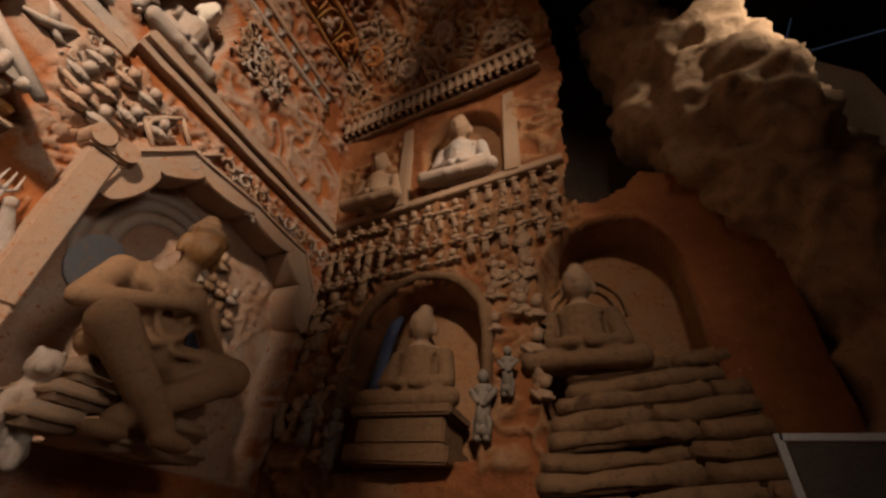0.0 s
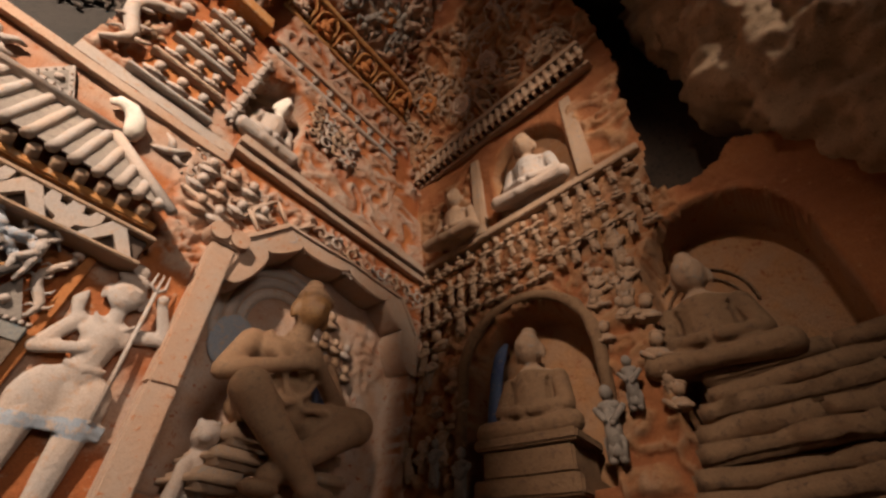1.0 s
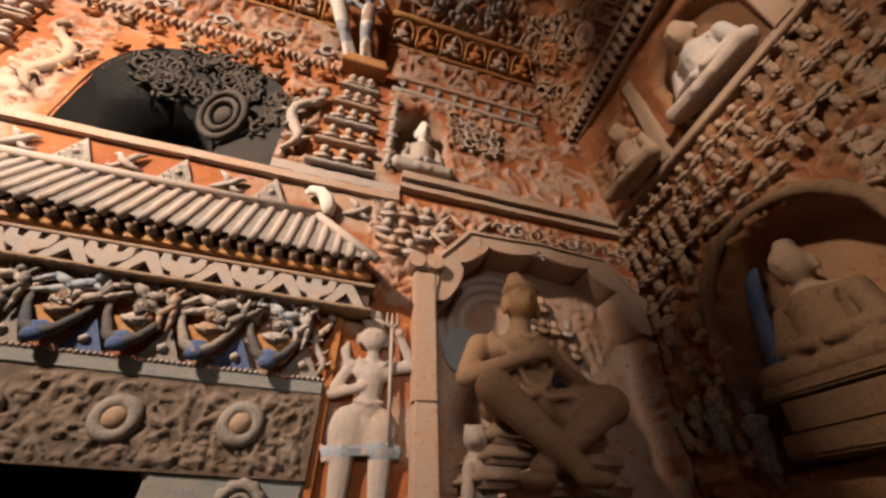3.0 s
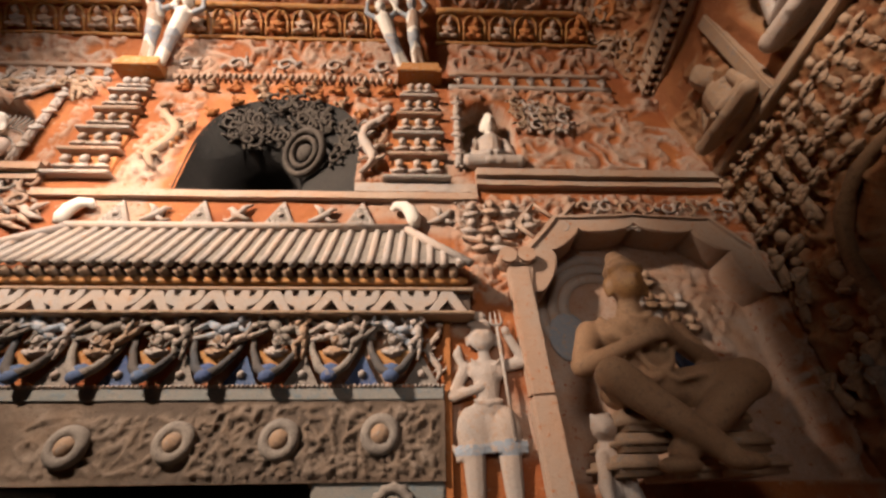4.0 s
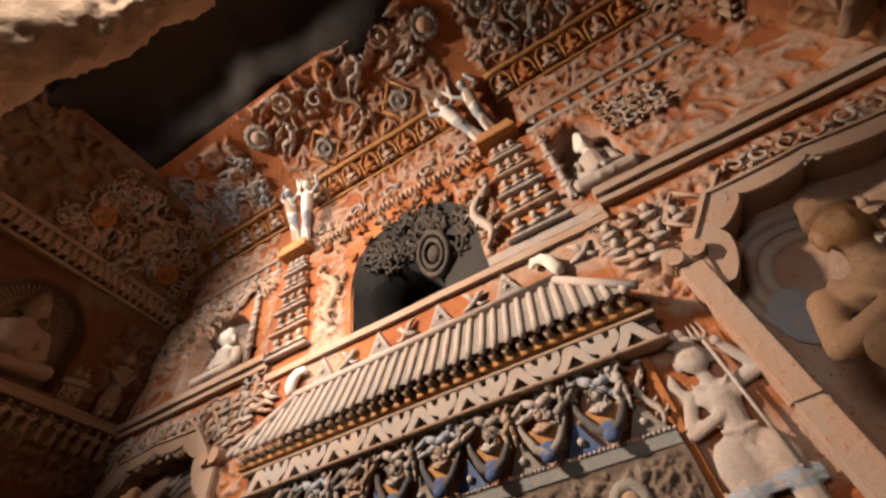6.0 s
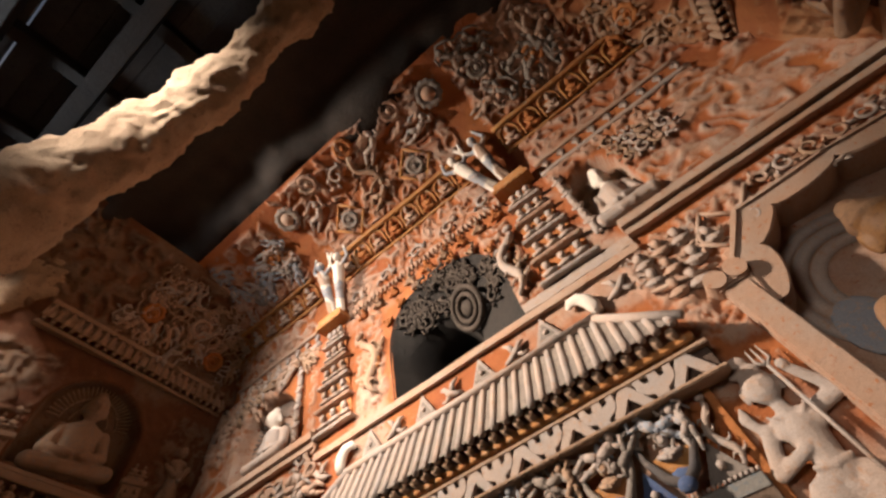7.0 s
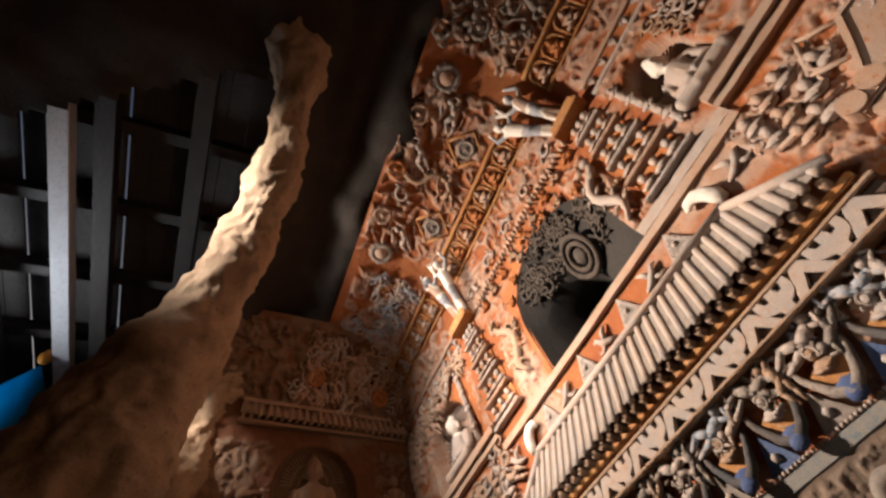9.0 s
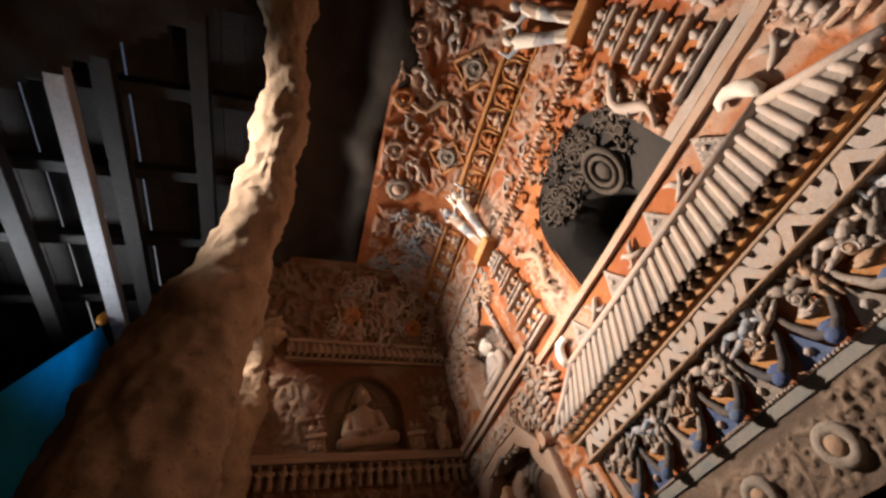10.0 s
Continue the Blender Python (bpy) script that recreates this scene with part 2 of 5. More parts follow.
def wall_sheet(name, wall, u0, u1, v0, v1, step, zones, niches, holes, seed, rough, material, label):
    nu, nv = int((u1 - u0) / step) + 1, int((v1 - v0) / step) + 1
    U, V = np.meshgrid(np.linspace(u0, u1, nu), np.linspace(v0, v1, nv), indexing="ij")
    raised = np.zeros_like(U)
    d = rough * (fbm(U * 1.3, V * 1.3, seed) - 0.5) + 0.25 * rough * (fbm(U * 9, V * 9, seed + 9, 3) - 0.5)
    for a, b, c, e, deep, size in zones:
        i0, i1 = np.searchsorted(U[:, 0], (a - 0.05, b + 0.05))
        j0, j1 = np.searchsorted(V[0], (c - 0.05, e + 0.05))
        if i1 <= i0 or j1 <= j0:
            continue
        w = (slice(i0, i1), slice(j0, j1))
        m = box_mask(U[w], V[w], a, b, c, e) * np.clip(scrolls(U[w], V[w], size, seed + 20) * (0.7 + 0.5 * scrolls(U[w], V[w], size * 0.45, seed + 27)), 0, 1.1)
        d[w] += deep * m
        raised[w] = np.maximum(raised[w], m)
    raised = np.clip(np.maximum(raised, 0.85 * step01(0.56, 0.66, fbm(U * 0.8 + 3, V * 0.8, seed + 50, 5))), 0, 1)
    for n in niches:
        cut = arch_depth(U, V, n)
        inside = cut > 0.02
        d = np.where(inside, 0.35 * d - cut, d)
        raised = np.where(inside, 0.55 + 0.6 * fbm(U * 2.3, V * 2.3, seed + 40), raised)
    P = wall.to_world(U, V, d).reshape(-1, 3)
    idx = np.arange(nu * nv).reshape(nu, nv)
    q = np.stack([idx[:-1, :-1], idx[1:, :-1], idx[1:, 1:], idx[:-1, 1:]], -1).reshape(-1, 4)
    if wall.side == "w":
        q = q[:, ::-1]
    cu, cv = 0.25 * sum(U.ravel()[q[:, k]] for k in range(4)), 0.25 * sum(V.ravel()[q[:, k]] for k in range(4))
    keep = np.ones(len(q), bool)
    for n in holes:
        ragged = 2.2 * rough if rough > 0.1 else 0.0
        keep &= arch_depth(cu + ragged * (fbm(cu * 1.6, cv * 1.6, seed + 70) - 0.5) * 2, cv + ragged * (fbm(cu * 1.6 + 5, cv * 1.6, seed + 71) - 0.5) * 2, n) <= 0.0
    mesh = bpy.data.meshes.new(name)
    mesh.from_pydata(P.tolist(), [], q[keep].tolist())
    mesh.attributes.new("raised", "FLOAT", "POINT").data.foreach_set("value", raised.ravel().astype(np.float32))
    mesh.materials.append(material)
    mesh.shade_smooth()
    return tagged(new(name, mesh), label, "wall", kind="structure")


# ---- mesh helpers: carvings are built with x right, y up, z out ----
def finish(name, bm, material, smooth=True):
    mesh = bpy.data.meshes.new(name)
    bm.to_mesh(mesh)
    bm.free()
    for mt in (material if isinstance(material, (list, tuple)) else [material]):
        mesh.materials.append(mt)
    if smooth:
        mesh.shade_smooth()
    return mesh


def part(name, mesh, parent, m=None, label=""):
    ob = new(name, mesh)
    if parent is not None:
        ob.parent = parent
    if m is not None:
        ob.matrix_local = m
    return tagged(ob, label)


def thing(name, m, label, category, group="", mesh=None, kind=""):
    ob = new(name, mesh)
    ob.matrix_world = m
    if mesh is None:
        ob.empty_display_size = 0.1
    return tagged(ob, label, category, group, kind)


def add_ball(bm, c, r, seg=10, turn=0.0):
    m = Matrix.Translation(c) @ Matrix.Rotation(radians(turn), 4, "Z") @ Matrix.Diagonal((*r, 1) if isinstance(r, (tuple, list)) else (r, r, r, 1))
    bmesh.ops.create_uvsphere(bm, u_segments=seg, v_segments=max(5, seg * 2 // 3), radius=1, matrix=m)


def add_limb(bm, a, b, ra, rb, seg=8):
    a, b = Vector(a), Vector(b)
    turn = (b - a).to_track_quat("Z", "Y").to_matrix().to_4x4()
    bmesh.ops.create_cone(bm, cap_ends=True, segments=seg, radius1=ra, radius2=rb, depth=(b - a).length, matrix=Matrix.Translation((a + b) / 2) @ turn)
    add_ball(bm, a, ra, seg)
    add_ball(bm, b, rb, seg)


def add_box(bm, lo, hi, bevel=0.0, jitter=0.0):
    c = [(p + q) / 2 for p, q in zip(lo, hi)]
    s = [abs(q - p) for p, q in zip(lo, hi)]
    made = bmesh.ops.create_cube(bm, size=1, matrix=Matrix.Translation(c) @ Matrix.Diagonal((*s, 1)))["verts"]
    for w in made:
        w.co += Vector((random.uniform(-jitter, jitter), random.uniform(-jitter, jitter), random.uniform(-jitter, jitter)))
    if bevel:
        edges = list({e for w in made for e in w.link_edges})
        bmesh.ops.bevel(bm, geom=edges, offset=bevel, segments=2, affect="EDGES")


def add_tube(bm, pts, radii, seg=8, flat=1.0):
    """A bent rod through pts; flat squeezes it towards the wall."""
    pts = [Vector(p) for p in pts]
    rings = []
    for k, p in enumerate(pts):
        t = (pts[min(k + 1, len(pts) - 1)] - pts[max(k - 1, 0)]).normalized()
        side = t.cross(Vector((0, 0, 1)))
        side = side.normalized() if side.length > 1e-4 else Vector((1, 0, 0))
        up = side.cross(t).normalized()
        r = radii[k] if isinstance(radii, (list, tuple)) else radii
        rings.append([bm.verts.new(p + side * r * math.cos(a) + up * r * flat * math.sin(a)) for a in (2 * math.pi * j / seg for j in range(seg))])
    for a, b in zip(rings, rings[1:]):
        for j in range(seg):
            bm.faces.new((a[j], a[(j + 1) % seg], b[(j + 1) % seg], b[j]))
    bm.faces.new(rings[0][::-1])
    bm.faces.new(rings[-1])


def add_ring(bm, c, r_in, r_out, depth, seg=24, lobes=0, lobe=0.0):
    c = Vector(c)
    prof = [(r_in, 0), (r_in, depth * 0.7), ((r_in + r_out) / 2, depth), (r_out, depth * 0.6), (r_out, 0)]
    rows = []
    for j in range(seg):
        a = 2 * math.pi * j / seg
        k = 1 + (lobe * abs(math.cos(lobes * a / 2)) if lobes else 0)
        rows.append([bm.verts.new(c + Vector((r * (k if i > 1 else 1) * math.cos(a), r * (k if i > 1 else 1) * math.sin(a), h))) for i, (r, h) in enumerate(prof)])
    for j in range(seg):
        p, q = rows[j], rows[(j + 1) % seg]
        for i in range(len(prof) - 1):
            bm.faces.new((p[i], q[i], q[i + 1], p[i + 1]))


def add_plate(bm, outline, z0, z1):
    """A flat-fronted slab with the given outline, anticlockwise."""
    lo, hi = [bm.verts.new((x, y, z0)) for x, y in outline], [bm.verts.new((x, y, z1)) for x, y in outline]
    bm.faces.new(hi)
    bm.faces.new(lo[::-1])
    n = len(outline)
    for j in range(n):
        bm.faces.new((lo[j], lo[(j + 1) % n], hi[(j + 1) % n], hi[j]))


def sculpt(name, bm, material, voxel, worn=0.0):
    """Melts the limbs of a figure into one skin, with worn, uneven surfaces."""
    raw = finish(name + "_raw", bm, material)
    ob = new(name + "_raw", raw)
    mod = ob.modifiers.new("melt", "REMESH")
    mod.mode, mod.voxel_size, mod.use_smooth_shade = "VOXEL", voxel, True
    soft = ob.modifiers.new("soft", "SMOOTH")
    soft.iterations, soft.factor = 3, 0.5
    mesh = bpy.data.meshes.new_from_object(ob.evaluated_get(bpy.context.evaluated_depsgraph_get()))
    mesh.name = name
    bpy.data.objects.remove(ob)
    bpy.data.meshes.remove(raw)
    if worn:
        for w in mesh.vertices:
            w.co += w.normal * worn * noise.fractal(w.co * (0.35 / voxel / 10), 1.0, 2.0, 3)
    mesh.shade_smooth()
    return mesh

# ---- large statues, each melted into one skin ----
def crossed_statue():
    """Cross-ankled figure on a low throne; x right, y up, z out; origin under the figure."""
    bm = bmesh.new()
    add_ball(bm, (0.0, 1.53, 0.62), (0.155, 0.195, 0.165), 14)
    add_ball(bm, (0.0, 1.68, 0.57), (0.16, 0.085, 0.15), 12)
    add_limb(bm, (0.0, 1.72, 0.56), (0.0, 1.84, 0.53), 0.10, 0.085, 12)
    for k in range(5):
        add_ball(bm, (-0.12 + 0.06 * k, 1.74 + 0.03 * math.cos(1.2 * (k - 2)), 0.66 - 0.02 * abs(k - 2)), (0.035, 0.055, 0.03), 8)
    add_ball(bm, (0.0, 1.52, 0.78), (0.03, 0.06, 0.04), 8)
    add_ball(bm, (0.0, 1.44, 0.755), (0.05, 0.02, 0.03), 8)
    for q in (-1, 1):
        add_ball(bm, (q * 0.065, 1.565, 0.745), (0.045, 0.018, 0.03), 8)
        add_ball(bm, (q * 0.17, 1.49, 0.60), (0.035, 0.115, 0.045), 8)
    add_limb(bm, (0, 1.20, 0.52), (0, 1.40, 0.58), 0.11, 0.095, 10)
    add_limb(bm, (0.0, 0.72, 0.46), (0.0, 1.02, 0.48), 0.20, 0.26, 14)
    add_ball(bm, (0.0, 1.08, 0.48), (0.38, 0.18, 0.20), 14)
    add_ball(bm, (-0.15, 1.05, 0.62), (0.15, 0.11, 0.10), 10)
    add_ball(bm, (0.15, 1.05, 0.62), (0.15, 0.11, 0.10), 10)
    add_ball(bm, (0.0, 0.78, 0.60), (0.20, 0.14, 0.12), 12)
    add_limb(bm, (-0.38, 1.11, 0.47), (-0.54, 0.78, 0.56), 0.115, 0.085, 10)
    add_limb(bm, (-0.54, 0.78, 0.56), (-0.05, 0.95, 0.84), 0.082, 0.06, 10)
    add_limb(bm, (0.38, 1.11, 0.47), (0.58, 0.82, 0.52), 0.115, 0.085, 10)
    add_limb(bm, (0.58, 0.82, 0.52), (0.08, 0.97, 0.84), 0.082, 0.06, 10)
    add_ball(bm, (0.02, 1.00, 0.86), (0.085, 0.11, 0.065), 10)
    add_ball(bm, (0.0, 0.60, 0.48), (0.40, 0.18, 0.28), 12)
    add_limb(bm, (-0.16, 0.60, 0.5), (-0.42, 0.62, 0.86), 0.16, 0.145, 12)
    add_limb(bm, (-0.42, 0.62, 0.86), (0.16, 0.13, 0.92), 0.15, 0.09, 12)
    add_limb(bm, (0.16, 0.60, 0.5), (0.60, 0.62, 0.80), 0.17, 0.16, 12)
    add_limb(bm, (0.60, 0.62, 0.80), (-0.06, 0.12, 0.80), 0.14, 0.09, 12)
    add_ball(bm, (0.05, 0.56, 0.60), (0.26, 0.10, 0.14), 12)
    add_tube(bm, [(-0.30, 1.22, 0.56), (-0.20, 1.0, 0.70), (-0.08, 0.74, 0.74), (0.10, 0.62, 0.78), (0.30, 0.66, 0.80)], 0.032, 7)
    add_tube(bm, [(0.30, 1.22, 0.56), (0.22, 1.0, 0.70), (0.10, 0.74, 0.74), (-0.10, 0.60, 0.80), (-0.30, 0.66, 0.86)], 0.032, 7)
    add_tube(bm, [(-0.15, 1.26, 0.60), (-0.08, 1.16, 0.70), (0.0, 1.13, 0.73), (0.08, 1.16, 0.70), (0.15, 1.26, 0.60)], 0.028, 7)
    add_tube(bm, [(-0.17, 1.64, 0.66), (-0.09, 1.66, 0.74), (0.0, 1.67, 0.76), (0.09, 1.66, 0.74), (0.17, 1.64, 0.66)], 0.025, 7)
    add_ball(bm, (0.24, 0.05, 0.98), (0.16, 0.06, 0.10), 8)
    add_ball(bm, (-0.14, 0.04, 0.88), (0.16, 0.06, 0.10), 8)
    return bm


statue_mesh = sculpt("crossed_statue", crossed_statue(), M_BODY, 0.022, 0.006)
statue_mesh.materials.append(M_GILT)
for p in statue_mesh.polygons:
    if 1.36 < p.center.y < 1.63 and (p.center.z > 0.64 or abs(p.center.x) > 0.14):
        p.material_index = 1


def guardian():
    """A guardian in low relief with a topknot, a bent arm at the waist and full thighs under a hemmed cloth."""
    bm = bmesh.new()
    add_ball(bm, (-0.02, 1.39, 0.11), (0.125, 0.15, 0.105), 14)
    add_ball(bm, (-0.02, 1.385, 0.205), (0.02, 0.035, 0.022), 8)
    for q in (-1, 1):
        add_ball(bm, (-0.02 + q * 0.05, 1.42, 0.20), (0.036, 0.013, 0.014), 8)
        add_ball(bm, (-0.02 + q * 0.135, 1.37, 0.08), (0.028, 0.075, 0.03), 8)
    add_ball(bm, (-0.02, 1.325, 0.20), (0.035, 0.014, 0.014), 8)
    add_ball(bm, (-0.03, 1.53, 0.09), (0.135, 0.045, 0.085), 10)
    add_ball(bm, (-0.04, 1.61, 0.09), (0.085, 0.065, 0.07), 10)
    add_limb(bm, (0.0, 1.16, 0.08), (-0.01, 1.27, 0.09), 0.062, 0.056, 8)
    add_ball(bm, (0.0, 1.09, 0.07), (0.20, 0.10, 0.085), 12)
    add_ball(bm, (-0.08, 1.04, 0.12), (0.085, 0.075, 0.05), 10)
    add_ball(bm, (0.09, 1.04, 0.12), (0.085, 0.075, 0.05), 10)
    add_limb(bm, (0.0, 1.02, 0.08), (0.0, 0.82, 0.09), 0.135, 0.105, 12)
    add_ball(bm, (0.0, 0.74, 0.10), (0.15, 0.09, 0.08), 10)
    add_limb(bm, (-0.19, 1.10, 0.07), (-0.31, 0.84, 0.09), 0.062, 0.055, 8)
    add_limb(bm, (-0.31, 0.84, 0.09), (-0.09, 0.90, 0.17), 0.054, 0.042, 8)
    add_ball(bm, (-0.07, 0.91, 0.18), (0.05, 0.045, 0.035), 8)
    add_tube(bm, [(-0.12, 1.02, 0.10), (-0.22, 1.12, 0.08), (-0.26, 1.24, 0.05), (-0.24, 1.33, 0.03)], [0.02, 0.035, 0.05, 0.012], 8)
    add_limb(bm, (0.19, 1.12, 0.07), (0.37, 1.16, 0.09), 0.062, 0.055, 8)
    add_limb(bm, (0.37, 1.16, 0.09), (0.22, 1.42, 0.13), 0.052, 0.042, 8)
    add_ball(bm, (0.21, 1.45, 0.15), (0.05, 0.05, 0.045), 8)
    add_ball(bm, (-0.14, 0.55, 0.10), (0.155, 0.22, 0.10), 12)
    add_ball(bm, (0.13, 0.55, 0.10), (0.145, 0.22, 0.10), 12)
    add_limb(bm, (-0.15, 0.40, 0.10), (-0.14, -0.1, 0.09), 0.10, 0.065, 9)
    add_limb(bm, (0.15, 0.40, 0.10), (0.17, -0.1, 0.09), 0.10, 0.065, 9)
    for y, r in ((0.41, 0.024), (0.37, 0.018), (0.445, 0.016)):
        add_tube(bm, [(-0.30, y - 0.05, 0.10), (-0.16, y + 0.01, 0.19), (0.0, y + 0.02, 0.15), (0.14, y + 0.03, 0.19), (0.31, y + 0.02, 0.10)], r, 7)
    add_tube(bm, [(-0.29, 0.40, 0.08), (-0.36, 0.46, 0.05), (-0.42, 0.44, 0.03)], [0.03, 0.025, 0.008], 6)
    add_tube(bm, [(-0.13, 0.80, 0.15), (0.0, 0.77, 0.19), (0.13, 0.80, 0.15)], 0.02, 7)
    add_tube(bm, [(-0.14, 1.18, 0.13), (-0.05, 1.08, 0.165), (0.05, 1.08, 0.165), (0.14, 1.18, 0.13)], 0.016, 7)
    for k in range(4):
        add_tube(bm, [(-0.02 + 0.01 * k, 0.72, 0.15), (-0.03 + 0.02 * k, 0.60, 0.16), (-0.06 + 0.04 * k, 0.47, 0.16)], 0.012, 6)
    return bm


guard_mesh = sculpt("guardian_statue", guardian(), M_PALE, 0.014, 0.004)
guard_mesh.materials.append(M_SKYBLUE)
for p in guard_mesh.polygons:
    if 0.36 < p.center.y < 0.46 + 0.02 * math.sin(9 * p.center.x) and p.center.z > 0.10:
        p.material_index = 1


def cove_figure():
    bm = bmesh.new()
    for x, lean, lift in ((-0.11, -0.04, 0.0), (0.12, 0.05, 0.05)):
        add_limb(bm, (x, 0.0, 0.10), (x * 1.3 + lean * 0.3, 0.42, 0.16), 0.055, 0.085, 9)
        add_limb(bm, (x + 0.10, 0.02, 0.10), (x * 1.3 + lean * 0.3, 0.42, 0.15), 0.05, 0.085, 9)
        add_limb(bm, (x * 1.3 + lean * 0.3, 0.42, 0.16), (x * 1.6 + lean, 0.82, 0.17), 0.095, 0.115, 10)
        add_ball(bm, (x * 1.7 + lean * 1.1, 1.03, 0.2), (0.085, 0.105, 0.09), 10)
        for q in (-1, 1):
            add_limb(bm, (x * 1.6 + lean + q * 0.11, 0.85, 0.17), (x * 1.6 + lean + q * 0.24, 0.98, 0.15), 0.045, 0.04, 7)
            add_limb(bm, (x * 1.6 + lean + q * 0.24, 0.98, 0.15), (x * 1.6 + lean + q * 0.17, 1.22 + lift, 0.14), 0.04, 0.03, 7)
    return bm


cove_mesh = sculpt("flying_pair_statue", cove_figure(), M_WHITE, 0.016, 0.004)
cove_mesh.materials.append(M_SKYBLUE)
cove_mesh.materials.append(M_PINK)
for p in cove_mesh.polygons:
    n = noise.noise(p.center * 3.1)
    if n > 0.18:
        p.material_index = 1
    elif p.center.x > 0.1 and n < 0.05:
        p.material_index = 2


def seated_large():
    bm = bmesh.new()
    add_ball(bm, (0, 0.88, 0.17), (0.14, 0.18, 0.15), 14)
    add_ball(bm, (0, 1.06, 0.14), (0.085, 0.07, 0.085), 10)
    add_ball(bm, (-0.055, 0.91, 0.295), (0.035, 0.014, 0.02), 6)
    add_ball(bm, (0.055, 0.91, 0.295), (0.035, 0.014, 0.02), 6)
    add_ball(bm, (0, 0.79, 0.29), (0.04, 0.016, 0.025), 6)
    add_ball(bm, (0, 0.86, 0.32), (0.024, 0.05, 0.03), 8)
    add_ball(bm, (-0.145, 0.84, 0.14), (0.025, 0.09, 0.035), 6)
    add_ball(bm, (0.145, 0.84, 0.14), (0.025, 0.09, 0.035), 6)
    add_limb(bm, (0, 0.62, 0.12), (0, 0.76, 0.15), 0.075, 0.07, 10)
    add_ball(bm, (0, 0.56, 0.10), (0.27, 0.13, 0.13), 14)
    add_limb(bm, (0, 0.15, 0.10), (0, 0.52, 0.10), 0.22, 0.20, 14)
    for q in (-1, 1):
        add_limb(bm, (q * 0.26, 0.56, 0.10), (q * 0.33, 0.28, 0.16), 0.085, 0.08, 9)
        add_limb(bm, (q * 0.33, 0.28, 0.16), (q * 0.06, 0.22, 0.33), 0.075, 0.05, 9)
        add_limb(bm, (q * 0.12, 0.10, 0.16), (q * 0.42, 0.08, 0.30), 0.13, 0.105, 10)
        add_limb(bm, (q * 0.42, 0.08, 0.30), (-q * 0.1, 0.05, 0.36), 0.10, 0.07, 9)
    for k in range(5):
        add_tube(bm, [(-0.2 + 0.02 * k, 0.58 - 0.07 * k, 0.2), (0.0, 0.44 - 0.07 * k, 0.30), (0.2 - 0.02 * k, 0.56 - 0.06 * k, 0.21)], 0.018, 6)
    return bm


white_mesh = sculpt("white_statue", seated_large(), M_WHITE, 0.016, 0.003)
white_mesh.materials.append(M_PALE)
for p in white_mesh.polygons:
    if p.center.y < 0.62:
        p.material_index = 1
tan_mesh = white_mesh.copy()
tan_mesh.materials[0] = M_TAN
tan_mesh.materials[1] = M_TAN
brown_mesh = white_mesh.copy()
brown_mesh.materials[0] = M_TAN
brown_mesh.materials[1] = M_BROWN


def lion():
    bm = bmesh.new()
    add_limb(bm, (0, 0.12, 0.1), (0.02, 0.42, 0.14), 0.13, 0.12, 10)
    add_ball(bm, (-0.02, 0.60, 0.2), (0.115, 0.12, 0.13), 12)
    add_ball(bm, (-0.06, 0.56, 0.31), (0.06, 0.05, 0.06), 8)
    add_limb(bm, (-0.09, 0.36, 0.2), (-0.12, -0.02, 0.26), 0.06, 0.05, 8)
    add_limb(bm, (0.09, 0.36, 0.2), (0.12, -0.02, 0.26), 0.06, 0.05, 8)
    add_ball(bm, (0.13, 0.05, 0.1), (0.12, 0.14, 0.14), 8)
    add_ball(bm, (-0.09, 0.69, 0.16), (0.03, 0.05, 0.03), 6)
    add_ball(bm, (0.06, 0.70, 0.16), (0.03, 0.05, 0.03), 6)
    return bm


lion_mesh = sculpt("stone_lion", lion(), M_PALE, 0.016, 0.004)

# ---- the setting ----
def mirror(z):
    return [(-b, -a, c, e, f, g) for a, b, c, e, f, g in z]


RIGHT_ZONES = [
    (2.52, 3.95, 4.28, 5.12, 0.05, 0.20), (3.7, 6.1, 4.72, 5.14, 0.045, 0.18), (2.66, 3.13, 3.62, 4.25, 0.06, 0.17),
    (2.5, 5.0, 6.98, 7.22, 0.08, 0.22), (3.42, 4.2, 6.25, 6.98, 0.08, 0.19), (2.55, 2.72, 5.5, 7.0, 0.05, 0.14), (3.42, 4.0, 5.5, 6.2, 0.03, 0.25),
    (4.55, 5.5, 2.2, 4.2, 0.07, 0.17), (2.3, 5.6, 8.78, 10.3, 0.09, 0.30), (5.2, 6.2, 2.0, 4.6, 0.05, 0.25), (2.5, 5.2, 7.62, 8.2, 0.06, 0.24), (3.9, 6.2, 5.55, 6.95, 0.04, 0.34), (3.4, 5.4, 3.9, 4.66, 0.0, 0.2), (5.3, 6.2, 6.9, 9.0, 0.08, 0.3), (2.45, 2.62, 2.8, 3.6, 0.0, 0.2)]
NORTH_ZONES = RIGHT_ZONES + mirror(RIGHT_ZONES) + [
    (-5.6, -4.2, 6.2, 7.3, 0.07, 0.22), (-1.62, -1.0, 5.3, 7.0, 0.06, 0.20), (1.12, 1.64, 5.3, 7.0, 0.06, 0.20), (-1.9, 1.9, 7.32, 7.55, 0.06, 0.20),
    (-1.75, 1.75, 7.6, 8.2, 0.06, 0.2), (-1.75, 1.75, 8.8, 9.7, 0.05, 0.22), (-1.9, 1.9, 9.75, 10.45, 0.09, 0.34)]
BIG_NICHES = [(4.6, 1.26, 2.0, 3.72, 4.68, 0.30, 2.6), (-4.6, 1.26, 2.0, 3.72, 4.68, 0.30, 2.6)]
